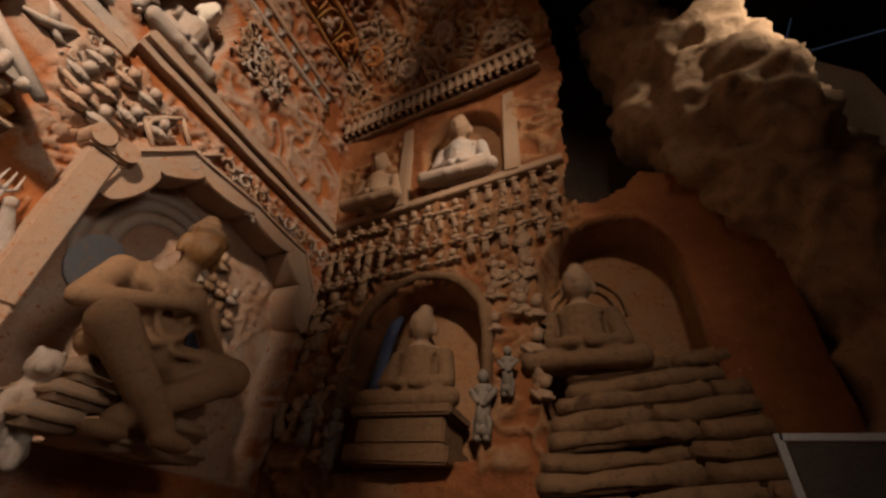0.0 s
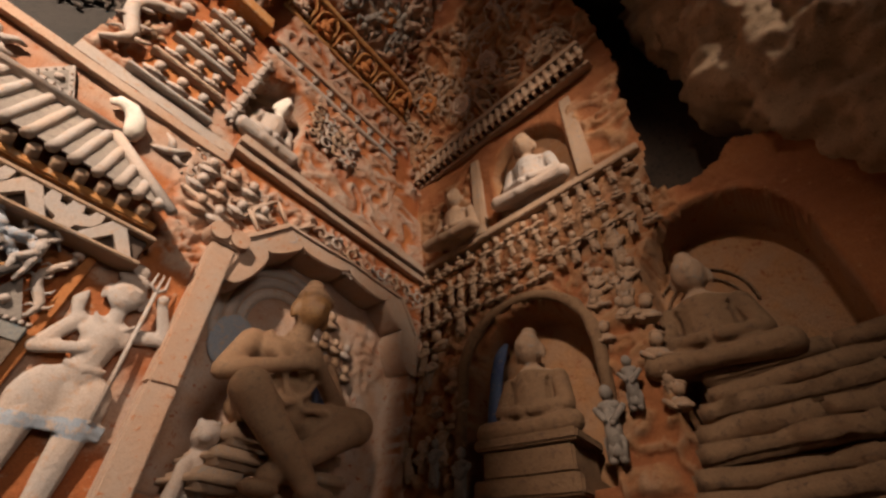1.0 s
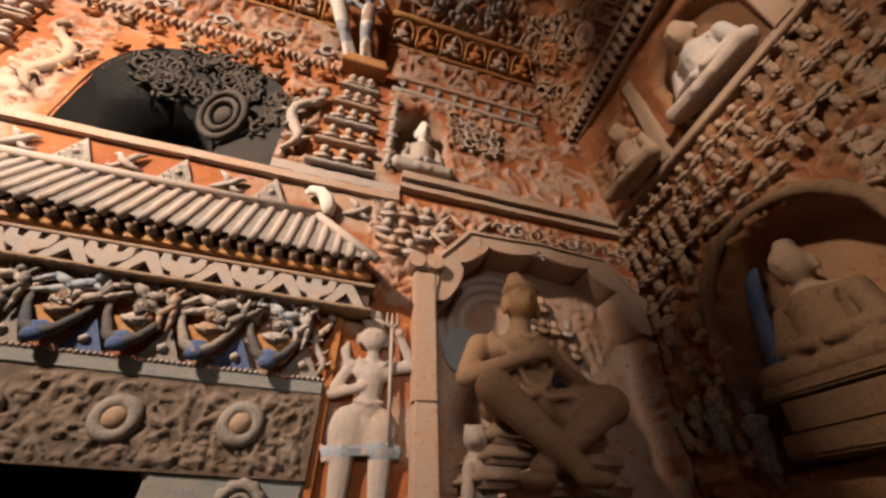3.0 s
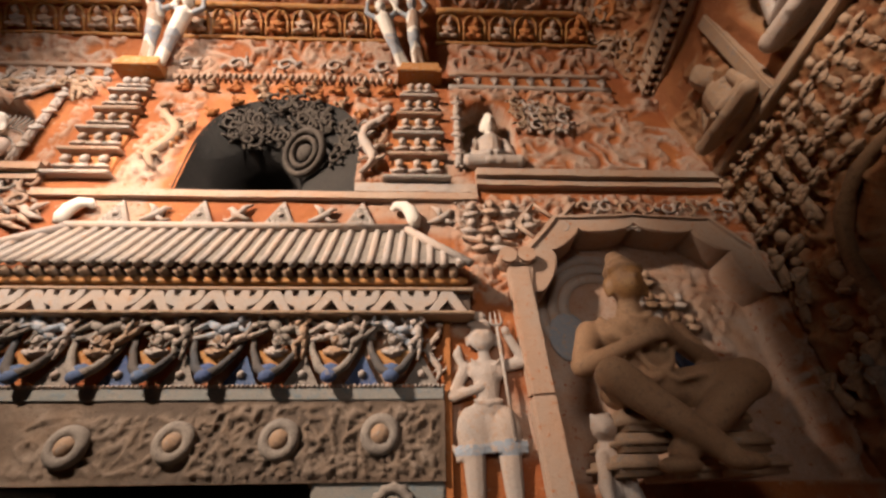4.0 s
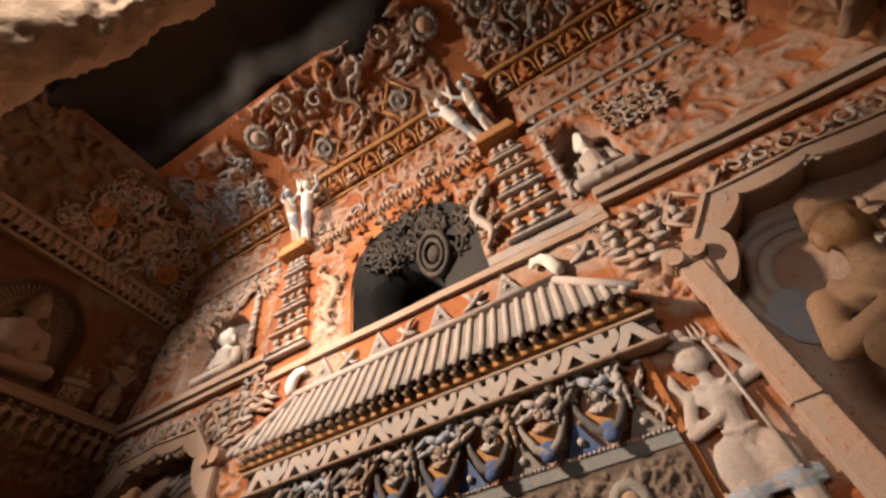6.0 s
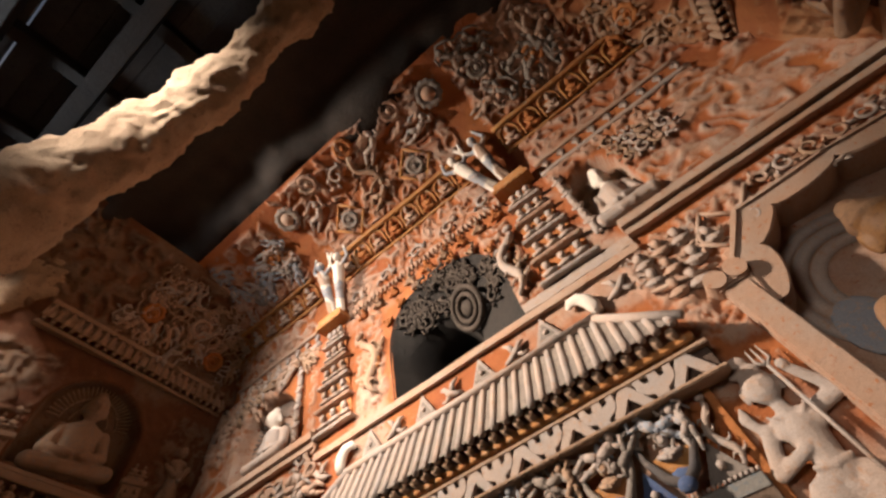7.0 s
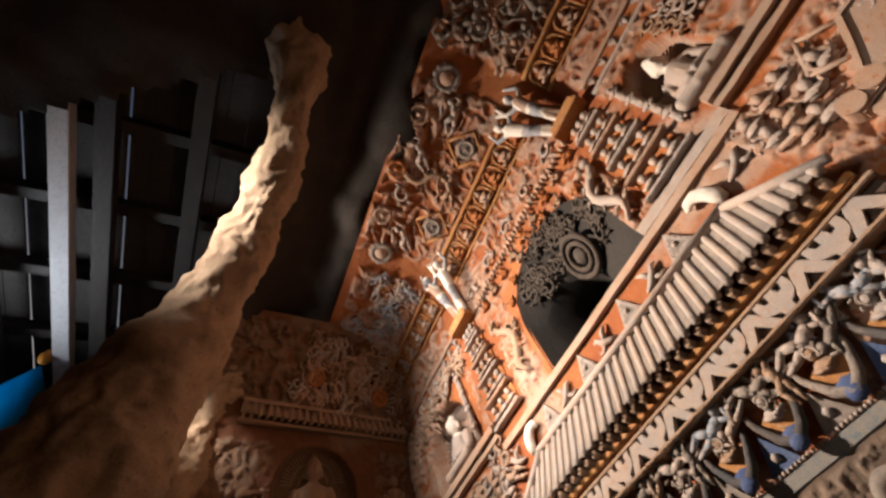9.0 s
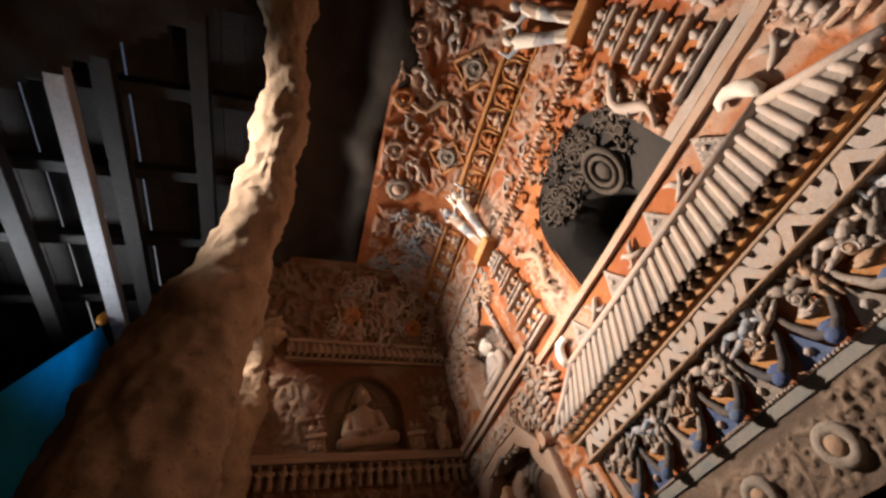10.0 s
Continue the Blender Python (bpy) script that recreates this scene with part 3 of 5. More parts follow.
NORTH_NICHES = BIG_NICHES + [(3.02, 0.40, 5.56, 6.45, 6.97, 0.32), (-3.85, 0.80, 5.5, 5.95, 6.85, 0.30)]
WINDOW, DOOR = (0.21, 1.09, 5.12, 5.75, 6.88, 1.0, 2.5), (0.0, 1.3, -1.0, 2.02, 2.04, 1.0)
wall_north = wall_sheet("wall_north", NORTH, -6.3, 6.3, 0.0, 10.5, 0.03, NORTH_ZONES, NORTH_NICHES, [WINDOW, DOOR], 3, 0.05, M_WALL,
                        "cave wall of carved reliefs in worn orange and pale paint")
E_NICHES = [(1.68, 0.78, 2.1, 3.35, 4.12, 0.45), (3.75, 0.72, 0.9, 3.6, 4.5, 0.55), (2.1, 0.62, 5.55, 6.3, 6.95, 0.25)]
E_ZONES = [(0.0, 3.6, 4.05, 5.35, 0.07, 0.14), (0.05, 1.0, 1.4, 4.1, 0.09, 0.26), (2.4, 3.1, 2.0, 4.3, 0.08, 0.22), (0.0, 3.6, 7.5, 9.5, 0.10, 0.26), (0.1, 1.1, 5.5, 6.8, 0.06, 0.3), (2.8, 3.6, 5.6, 6.8, 0.06, 0.3)]
wall_east = wall_sheet("wall_east", EAST, -0.3, 5.2, 0.0, 9.75, 0.03, E_ZONES, E_NICHES, [(4.45, 0.9, 4.8, 8.2, 10.5, 1.0)], 11, 0.16, M_EAST,
                       "eroded ochre sandstone side wall with rows of small carvings")
W_NICHES = [(2.05, 0.78, 5.5, 6.2, 7.0, 0.35), (1.8, 0.9, 2.0, 3.4, 4.2, 0.4)]
W_ZONES = [(0.0, 4.6, 4.3, 5.25, 0.06, 0.16), (0.0, 4.2, 7.5, 9.6, 0.10, 0.30), (0.1, 0.9, 5.6, 7.0, 0.05, 0.2), (2.9, 4.4, 5.6, 7.0, 0.05, 0.25)]
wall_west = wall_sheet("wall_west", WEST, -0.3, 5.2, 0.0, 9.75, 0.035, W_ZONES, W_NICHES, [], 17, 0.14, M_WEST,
                       "carved sandstone side wall with a roofed niche, colour dimmed for shade")


def rough_sheet(name, x0, x1, y0, y1, height, step, amp, seed, material, label, category, cut=None, hollow=0.0):
    nx, ny = int((x1 - x0) / step) + 1, int((y1 - y0) / step) + 1
    X, Y = np.meshgrid(np.linspace(x0, x1, nx), np.linspace(y0, y1, ny), indexing="ij")
    Z = height + amp * (fbm(X * 0.9, Y * 0.9, seed, 5) - 0.5)
    if hollow:
        Z = Z + hollow * step01(0.25, 0.9, Y) * (1 - step01(1.3, 1.9, Y))
    idx = np.arange(nx * ny).reshape(nx, ny)
    q = np.stack([idx[:-1, :-1], idx[1:, :-1], idx[1:, 1:], idx[:-1, 1:]], -1).reshape(-1, 4)
    if cut:
        c = np.array([cut(a, b) for a, b in zip(X.ravel()[q].mean(1), Y.ravel()[q].mean(1))])
        q = q[~c]
    mesh = bpy.data.meshes.new(name)
    mesh.from_pydata(np.stack([X, Y, Z], -1).reshape(-1, 3).tolist(), [], q.tolist())
    mesh.materials.append(material)
    mesh.shade_smooth()
    return tagged(new(name, mesh), label, category, kind="structure")


rough_sheet("ceiling", -7.2, 7.2, -3.6, 2.9, 9.32, 0.12, 0.5, 5, M_CEIL, "rough cave ceiling, rock coloured near-black for shade", "ceiling", lambda x, y: y < 0.1 and x < 0.83 + 0.60 * (y + 0.51), 0.35)
rough_sheet("floor", -9, 9, -14, 5, 0.0, 0.5, 0.03, 8, M_FLOOR, "worn stone paving of the cave", "floor")


def slab(name, lo, hi, material, label, category, bevel=0.02, kind="structure", m=None):
    bm = bmesh.new()
    add_box(bm, lo, hi, bevel)
    return tagged(new(name, finish(name, bm, material, False)), label, category, kind=kind)


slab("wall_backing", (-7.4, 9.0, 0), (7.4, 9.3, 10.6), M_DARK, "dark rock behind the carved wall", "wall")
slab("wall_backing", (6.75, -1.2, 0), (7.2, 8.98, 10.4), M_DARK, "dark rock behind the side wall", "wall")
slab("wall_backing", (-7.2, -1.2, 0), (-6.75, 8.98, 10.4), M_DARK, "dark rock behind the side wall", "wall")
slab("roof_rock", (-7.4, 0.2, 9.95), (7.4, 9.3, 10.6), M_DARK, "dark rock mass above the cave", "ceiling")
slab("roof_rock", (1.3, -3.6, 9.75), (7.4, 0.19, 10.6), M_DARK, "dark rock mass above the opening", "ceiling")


def rock_column(name, path, radii, seed, amp, material, label, squash=0.85, rings=150, seg=84):
    """An eroded column along a bent line."""
    path = np.array(path, float)
    s = np.linspace(0, len(path) - 1, rings)
    C = np.stack([np.interp(s, range(len(path)), path[:, k]) for k in range(3)], 1)
    for _ in range(6):
        C[1:-1] = (C[:-2] + 2 * C[1:-1] + C[2:]) / 4
    Rr = np.interp(s, range(len(radii)), radii)
    verts = []
    for k in range(rings):
        t = Vector(C[min(k + 1, rings - 1)] - C[max(k - 1, 0)]).normalized()
        a = t.cross(Vector((0, 1, 0))).normalized()
        b = t.cross(a).normalized()
        for j in range(seg):
            g = 2 * math.pi * j / seg
            w = a * math.cos(g) * squash + b * math.sin(g)
            p = Vector(C[k]) + w * Rr[k]
            n = noise.fractal(p * 1.1 + Vector((seed, 0, 0)), 0.8, 2.0, 6) + 0.5 * noise.ridged_multi_fractal(p * 2.6, 0.9, 2.1, 5, 1.0, 2.0) - 0.5
            pit = max(0.0, noise.noise(p * 3.3 + Vector((0, seed, 0))) - 0.35)
            verts.append(p + w * (amp * n - 0.35 * amp * pit * 3))
    faces = [(k * seg + j, k * seg + (j + 1) % seg, (k + 1) * seg + (j + 1) % seg, (k + 1) * seg + j) for k in range(rings - 1) for j in range(seg)]
    mesh = bpy.data.meshes.new(name)
    mesh.from_pydata([tuple(v) for v in verts], [], faces)
    mesh.materials.append(material)
    mesh.shade_smooth()
    return tagged(new(name, mesh), label, "rock pillar", kind="structure")


rock_column("pillar_1", [(-1.8, -1.2, -0.1), (-1.78, -1.14, 2.0), (-1.77, -1.07, 3.6), (-1.84, -0.89, 4.47), (-1.82, -0.72, 5.23), (-1.64, -0.41, 6.18), (-1.11, -0.06, 7.08), (-0.48, 0.10, 7.65), (0.35, 0.18, 8.36), (1.13, 0.15, 9.2), (1.5, 0.15, 9.7)],
            [0.68, 0.66, 0.63, 0.63, 0.59, 0.46, 0.35, 0.30, 0.29, 0.36, 0.45], 2.0, 0.12, M_ROCK, "weathered sandstone pillar leaning into the cave roof", 0.85, 190, 96)
rock_column("pillar_2", [(-5.9, -1.3, -0.1), (-5.9, -1.05, 3.0), (-5.9, -0.8, 5.2), (-5.8, -0.42, 6.6), (-5.65, -0.12, 7.8), (-5.3, 0.18, 8.8), (-4.9, 0.45, 9.8)],
            [0.66, 0.60, 0.52, 0.44, 0.42, 0.44, 0.52], 7.0, 0.14, M_ROCK, "weathered sandstone pillar at the cave mouth")
rock_column("pillar_3", [(6.6, -1.9, -0.1), (6.5, -1.9, 2.2), (6.35, -1.85, 3.4), (6.2, -1.62, 4.5), (6.1, -1.36, 5.3), (6.05, -1.22, 6.0), (6.05, -1.12, 6.75), (6.1, -0.86, 7.4), (6.15, -0.62, 8.3), (6.2, -0.45, 9.9)],
            [0.75, 0.70, 0.62, 0.66, 0.80, 0.88, 0.92, 0.72, 0.55, 0.62], 12.0, 0.22, M_ROCK, "bulging eroded sandstone pillar at the cave mouth", 0.9, 190, 110)

# window tunnel with a carved soffit, and the dark chamber behind
def window_rim(a):
    """The window's edge at angle a round its head: x and height."""
    c, q = math.cos(a), math.sin(a)
    return 0.21 + 1.11 * math.copysign(abs(c) ** 0.8, c), 5.75 + 1.15 * q ** 0.8


THROAT = (-0.35, 5.38)
FUNNEL = ((4.03, 1.0), (4.14, 0.86), (4.28, 0.66), (4.42, 0.52), (4.7, 0.44), (5.0, 0.42))
bm = bmesh.new()
prof = [(1.32, 5.10)] + [window_rim(math.pi * k / 28) for k in range(29)] + [(-0.90, 5.10)]
rows = []
for y, grow in FUNNEL:
    rows.append([bm.verts.new((THROAT[0] + grow * (x - THROAT[0]), y, max(5.08, THROAT[1] + grow * (z - THROAT[1])))) for x, z in prof])
for a, b in zip(rows, rows[1:]):
    for j in range(len(prof) - 1):
        bm.faces.new((a[j], a[j + 1], b[j + 1], b[j]))
    bm.faces.new((a[-1], a[0], b[0], b[-1]))
# near-black colour stands in for the unlit depth of the tunnel
tagged(new("window_1", finish("window_1", bm, M_TUNNEL_SHADE)), "deep arched window tunnel of stone, coloured black for its shade", "window", kind="structure")


# ---- carved figures, shared by many reliefs ----
def seated_small():
    bm = bmesh.new()
    add_ball(bm, (0, 0.085, 0.02), (0.075, 0.09, 0.055), 8)
    add_ball(bm, (0, 0.205, 0.04), (0.04, 0.05, 0.045), 8)
    add_ball(bm, (0, 0.255, 0.035), (0.022, 0.022, 0.022), 6)
    add_ball(bm, (-0.07, 0.02, 0.05), (0.06, 0.03, 0.045), 6)
    add_ball(bm, (0.07, 0.02, 0.05), (0.06, 0.03, 0.045), 6)
    add_limb(bm, (-0.075, 0.13, 0.02), (-0.02, 0.07, 0.08), 0.022, 0.018, 5)
    add_limb(bm, (0.075, 0.13, 0.02), (0.02, 0.07, 0.08), 0.022, 0.018, 5)
    return bm


def bust_small():
    bm = bmesh.new()
    add_ball(bm, (0, 0.14, 0.03), (0.055, 0.062, 0.05), 10)
    add_ball(bm, (0, 0.19, 0.02), (0.06, 0.03, 0.045), 8)
    add_ball(bm, (0, 0.03, 0.0), (0.11, 0.07, 0.05), 8)
    add_limb(bm, (-0.1, 0.03, 0.02), (0.0, -0.02, 0.07), 0.025, 0.02, 5)
    add_limb(bm, (0.1, 0.03, 0.02), (0.01, 0.0, 0.07), 0.025, 0.02, 5)
    return bm


def flyer():
    """A flying figure with bent legs and a looping scarf, 0.5 m long."""
    bm = bmesh.new()
    add_ball(bm, (0.13, 0.13, 0.05), (0.045, 0.05, 0.045), 8)
    add_limb(bm, (0.10, 0.06, 0.03), (0.0, 0.0, 0.04), 0.05, 0.045, 7)
    add_limb(bm, (0.0, 0.0, 0.04), (-0.13, 0.05, 0.04), 0.045, 0.035, 6)
    add_limb(bm, (-0.13, 0.05, 0.04), (-0.25, -0.03, 0.03), 0.034, 0.02, 6)
    add_limb(bm, (0.0, -0.01, 0.03), (-0.12, -0.07, 0.03), 0.04, 0.03, 6)
    add_limb(bm, (-0.12, -0.07, 0.03), (-0.23, -0.1, 0.02), 0.03, 0.018, 6)
    add_limb(bm, (0.12, 0.06, 0.04), (0.21, 0.02, 0.06), 0.024, 0.02, 5)
    add_limb(bm, (0.21, 0.02, 0.06), (0.22, 0.1, 0.07), 0.02, 0.016, 5)
    add_tube(bm, [(0.2, 0.1, 0.02), (0.12, 0.22, 0.03), (-0.02, 0.2, 0.03), (-0.1, 0.14, 0.02), (-0.2, 0.17, 0.02), (-0.28, 0.1, 0.01)], [0.012, 0.02, 0.022, 0.02, 0.018, 0.008], 5)
    return bm


def leaf_scroll():
    bm = bmesh.new()
    pts = [(0.13 * (1 - k / 16) * math.cos(0.55 * k), 0.13 * (1 - k / 16) * math.sin(0.55 * k), 0.03 + 0.002 * k) for k in range(13)]
    add_tube(bm, pts, [0.03 - 0.0012 * k for k in range(13)], 6)
    for a in (20, 80, 150, 215):
        c, s = math.cos(radians(a)), math.sin(radians(a))
        add_ball(bm, (0.16 * c, 0.16 * s, 0.025), (0.055, 0.025, 0.03), 6, a + 40)
    return bm


def bird():
    bm = bmesh.new()
    add_tube(bm, [(-0.16, -0.06, 0.02), (-0.06, -0.05, 0.04), (0.04, 0.0, 0.05), (0.10, 0.09, 0.05), (0.16, 0.10, 0.03)], [0.015, 0.04, 0.05, 0.03, 0.01], 6)
    add_tube(bm, [(0.0, 0.0, 0.04), (-0.04, 0.1, 0.05), (-0.12, 0.17, 0.03)], [0.045, 0.035, 0.01], 6)
    add_tube(bm, [(0.03, -0.02, 0.04), (0.10, -0.08, 0.04), (0.18, -0.05, 0.02)], [0.035, 0.03, 0.01], 6)
    return bm


def flower(r=0.16, petals=10):
    bm = bmesh.new()
    add_ring(bm, (0, 0, 0), r * 0.62, r, 0.06, 40, petals, 0.16)
    add_ring(bm, (0, 0, 0), r * 0.36, r * 0.56, 0.05, 24)
    add_ball(bm, (0, 0, 0.02), (r * 0.33, r * 0.33, 0.06), 12)
    return bm


def standing_small():
    bm = bmesh.new()
    add_limb(bm, (0, 0.05, 0.03), (0, 0.27, 0.03), 0.055, 0.045, 7)
    add_ball(bm, (0, 0.37, 0.04), (0.04, 0.05, 0.045), 8)
    add_ball(bm, (0, 0.29, 0.03), (0.075, 0.04, 0.04), 7)
    add_limb(bm, (-0.08, 0.28, 0.03), (-0.02, 0.2, 0.08), 0.022, 0.02, 5)
    add_limb(bm, (0.08, 0.28, 0.03), (0.02, 0.18, 0.08), 0.022, 0.02, 5)
    add_limb(bm, (-0.03, 0.0, 0.03), (-0.03, 0.1, 0.03), 0.03, 0.035, 6)
    add_limb(bm, (0.03, 0.0, 0.03), (0.03, 0.1, 0.03), 0.03, 0.035, 6)
    return bm


def dragon():
    bm = bmesh.new()
    pts = [(0.12 * math.sin(k * 0.75), -0.6 + 0.11 * k, 0.05 + 0.02 * math.sin(k)) for k in range(12)]
    add_tube(bm, pts, [0.02, 0.04, 0.06, 0.07, 0.075, 0.075, 0.07, 0.07, 0.065, 0.06, 0.06, 0.03], 8)
    for k in (2, 4, 6, 8):
        x, y, z = pts[k]
        add_tube(bm, [(x, y, z), (x + 0.12, y + 0.06, z + 0.03), (x + 0.14, y + 0.14, z)], [0.035, 0.025, 0.008], 5)
        add_tube(bm, [(x, y, z), (x - 0.11, y + 0.03, z + 0.02), (x - 0.16, y - 0.03, z)], [0.035, 0.025, 0.008], 5)
    add_ball(bm, (pts[-1][0], pts[-1][1] + 0.02, 0.07), (0.09, 0.06, 0.06), 8)
    return bm


MESH = {}
for key, make, mats in (("seated", seated_small, (M_PALE, M_PINK, M_OCHRE, M_TAN)), ("bust", bust_small, (M_PALE, M_BROWN, M_TAN, M_PINK)), ("flyer", flyer, (M_PALE, M_PINK, M_SKYBLUE, M_GREYST, M_TAN)),
                        ("scroll", leaf_scroll, (M_PALE, M_PINK, M_TAN, M_GREYST, M_SKYBLUE, M_SOFFIT)), ("bird", bird, (M_PALE, M_PINK)), ("standing", standing_small, (M_PALE, M_TAN, M_GREYST)), ("dragon", dragon, (M_PALE, M_GREYST, M_TAN))):
    for mt in mats:
        MESH[key, mt.name] = finish(key, make(), mt)
MESH["flower", 0] = finish("flower", flower(), M_PINK)
MESH["flower", 1] = finish("flower", flower(0.16, 12), M_GREYST)
MESH["flower", 2] = finish("flower", flower(0.15, 8), M_OCHRE)


def mesh_of(key, mat):
    return MESH[key, mat.name]


def local(m, x, y, z=0.0, turn=0.0, size=1.0, flip=False):
    q = m @ Matrix.Translation((x, y, z)) @ Matrix.Rotation(radians(turn), 4, "Z") @ Matrix.Scale(size, 4)
    return q @ Matrix.Scale(-1, 4, (1, 0, 0)) if flip else q


I4 = Matrix.Identity(4)


# ---- the tiled roof over the door ----
def tiled_roof(wall, cu, eave_v, ridge_v, half_eave, half_ridge, reach, rows, label, deck_mat, tile_mat, swap=1):
    roof = thing("tiled_roof", wall.at(cu, eave_v, 0), label, "carved roof")
    h = ridge_v - eave_v
    bm = bmesh.new()
    add_plate(bm, [(-half_eave, 0), (half_eave, 0), (half_ridge, h), (-half_ridge, h)], 0, 0.02)
    for w in bm.verts:
        w.co.z += reach * (1 - w.co.y / h)
    part("roof_deck", finish("roof_deck", bm, deck_mat, False), roof)
    for k in range(rows):
        u = -half_eave + 0.06 + (2 * half_eave - 0.12) * k / (rows - 1)
        top = h if abs(u) <= half_ridge else h * (half_eave - abs(u)) / (half_eave - half_ridge)
        if top < 0.05:
            continue
        bm = bmesh.new()
        r = half_eave / rows * 0.60
        n = max(2, int(top / 0.16))
        pts = [(0, -0.02 + (top + 0.02) * j / n, reach * (1 - top * j / n / h) + 0.02) for j in range(n + 1)]
        add_tube(bm, pts, [r * (1.0 - 0.10 * (j % 2)) for j in range(n + 1)], 8)
        part("roof_tile", finish("roof_tile", bm, tile_mat), roof, Matrix.Translation((u + random.uniform(-0.006, 0.006), 0, 0)))
    bm = bmesh.new()
    add_tube(bm, [(-half_ridge - 0.02, h + 0.02, 0.05), (0, h + 0.015, 0.06), (half_ridge + 0.02, h + 0.02, 0.05)], 0.05, 8)
    part("ridge", finish("ridge", bm, tile_mat), roof)
    for sgn in (-1, 1):
        bm = bmesh.new()
        add_tube(bm, [(sgn * half_ridge, h, 0.05), (sgn * (half_ridge + half_eave) / 2, h / 2, reach / 2 + 0.05), (sgn * (half_eave + 0.05), -0.01, reach + 0.04)], [0.05, 0.05, 0.045], 8)
        part("hip", finish("hip", bm, tile_mat), roof)
    # dark plate paints in the shade of the gaps between the rafters
    bm = bmesh.new()
    add_box(bm, (-half_eave + 0.05, -0.15, 0), (half_eave - 0.05, -0.06, reach * 0.45), 0.01)
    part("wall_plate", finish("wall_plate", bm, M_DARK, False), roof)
    bm = bmesh.new()
    add_tube(bm, [(0, -0.075, 0.0), (0, -0.06, reach - 0.02)], 0.043, 8)
    raf = finish("rafter", bm, M_TAN)
    for k in range(rows - 1):
        part("rafter", raf, roof, Matrix.Translation((-half_eave + 0.12 + (2 * half_eave - 0.24) * k / (rows - 2), 0, 0)))
    return roof


roof = tiled_roof(NORTH, 0.08, 3.90, 4.55, 2.50, 1.88, 0.36, 34, "carved stone roof with grey tile rows over the doorway", M_GREYST, M_PALE)
bm = bmesh.new()
add_box(bm, (-2.52, -0.165, 0), (2.52, -0.095, 0.27), 0.012)
part("eave_beam", finish("eave_beam", bm, M_GOLD, False), roof, None, "yellow ochre beam under the rafters")


def ridge_horn(flip):
    bm = bmesh.new()
    add_tube(bm, [(0.10, 0.0, 0.06), (0.09, 0.10, 0.08), (0.05, 0.20, 0.09), (-0.03, 0.28, 0.09), (-0.13, 0.29, 0.08), (-0.18, 0.24, 0.06)], [0.06, 0.085, 0.085, 0.075, 0.06, 0.03], 10, 0.7)
    return finish("ridge_horn", bm, M_WHITE)


horn = ridge_horn(False)
for u, flip in ((1.95, False), (-1.80, True)):
    thing("ridge_horn", NORTH.at(u, 4.58, 0) @ (Matrix.Scale(-1, 4, (1, 0, 0)) if flip else I4), "whitewashed curled ridge ornament on the roof end", "roof ornament", "ridge ornaments", horn)

# triangles and birds above the ridge
bm = bmesh.new()
add_plate(bm, [(-0.17, 0), (0.17, 0), (0, 0.33)], 0, 0.035)
tri_out = finish("triangle_border", bm, M_PALE, False)
bm = bmesh.new()
add_plate(bm, [(-0.10, 0.045), (0.10, 0.045), (0, 0.235)], 0.03, 0.04)
tri_in = finish("triangle_field", bm, M_GREYST, False)
bm = bmesh.new()
add_ball(bm, (0, 0, 0), (0.013, 0.013, 0.012), 5)
bead = finish("bead", bm, M_PALE)
for k, u in enumerate((-1.35, -0.42, 0.5, 1.42)):
    tri = thing("triangle_ornament", NORTH.at(u, 4.63, 0.01), "grey carved triangle with a beaded pale border", "relief", "triangles above the ridge", tri_out)
    part("triangle_field", tri_in, tri)
    for j in range(13):
        a = j % 3
        f = (j // 3 + 0.5) / 4.6
        p = ((-0.135 + 0.27 * f, 0.025), (0.135 - 0.135 * f, 0.03 + 0.25 * f), (-0.135 + 0.135 * f, 0.03 + 0.25 * f))[a]
        part("bead", bead, tri, Matrix.Translation((p[0], p[1], 0.037)))
    part("flower_knob", bead, tri, Matrix.Translation((0, 0.11, 0.04)) @ Matrix.Scale(3.2, 4))
for u, flip in ((-0.92, False), (0.03, True), (0.98, False), (2.36, False), (-2.3, True)):
    thing("bird_relief", local(NORTH.at(u, 4.74, 0.0), 0, 0, 0, 0, 1.0, flip), "pale carved bird on an orange ground", "relief", "birds above the ridge", mesh_of("bird", M_PALE))

# bracket frieze under the eave
frieze = thing("bracket_frieze", NORTH.at(0.08, 3.47, 0.14), "pale carved frieze of forked brackets under the roof", "frieze")
# dark backing colours in the shade seen between the brackets
bm = bmesh.new()
add_box(bm, (-2.42, -0.03, -0.14), (2.55, 0.22, 0.03), 0.01)
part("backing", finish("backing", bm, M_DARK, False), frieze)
for y0, y1, n in ((-0.05, -0.015, "lower_rail"), (0.195, 0.235, "upper_rail")):
    bm = bmesh.new()
    add_box(bm, (-2.45, y0, -0.12), (2.58, y1, 0.11), 0.01)
    part(n, finish(n, bm, M_TAN, False), frieze)
bm = bmesh.new()
add_plate(bm, [(-0.20, -0.03), (-0.10, -0.03), (0, 0.11), (0.10, -0.03), (0.20, -0.03), (0.05, 0.205), (-0.05, 0.205)], 0.02, 0.095)
bmesh.ops.bevel(bm, geom=bm.edges[:], offset=0.008, segments=1, affect="EDGES")
fork = finish("forked_bracket", bm, M_PALE, False)
bm = bmesh.new()
half = [(0.055, -0.03), (0.055, 0.03), (0.10, 0.035), (0.15, 0.065), (0.18, 0.12), (0.18, 0.205), (0.11, 0.205), (0.10, 0.135), (0.045, 0.125), (0.045, 0.205)]
add_plate(bm, half + [(-x, y) for x, y in half[::-1]], 0.02, 0.10)
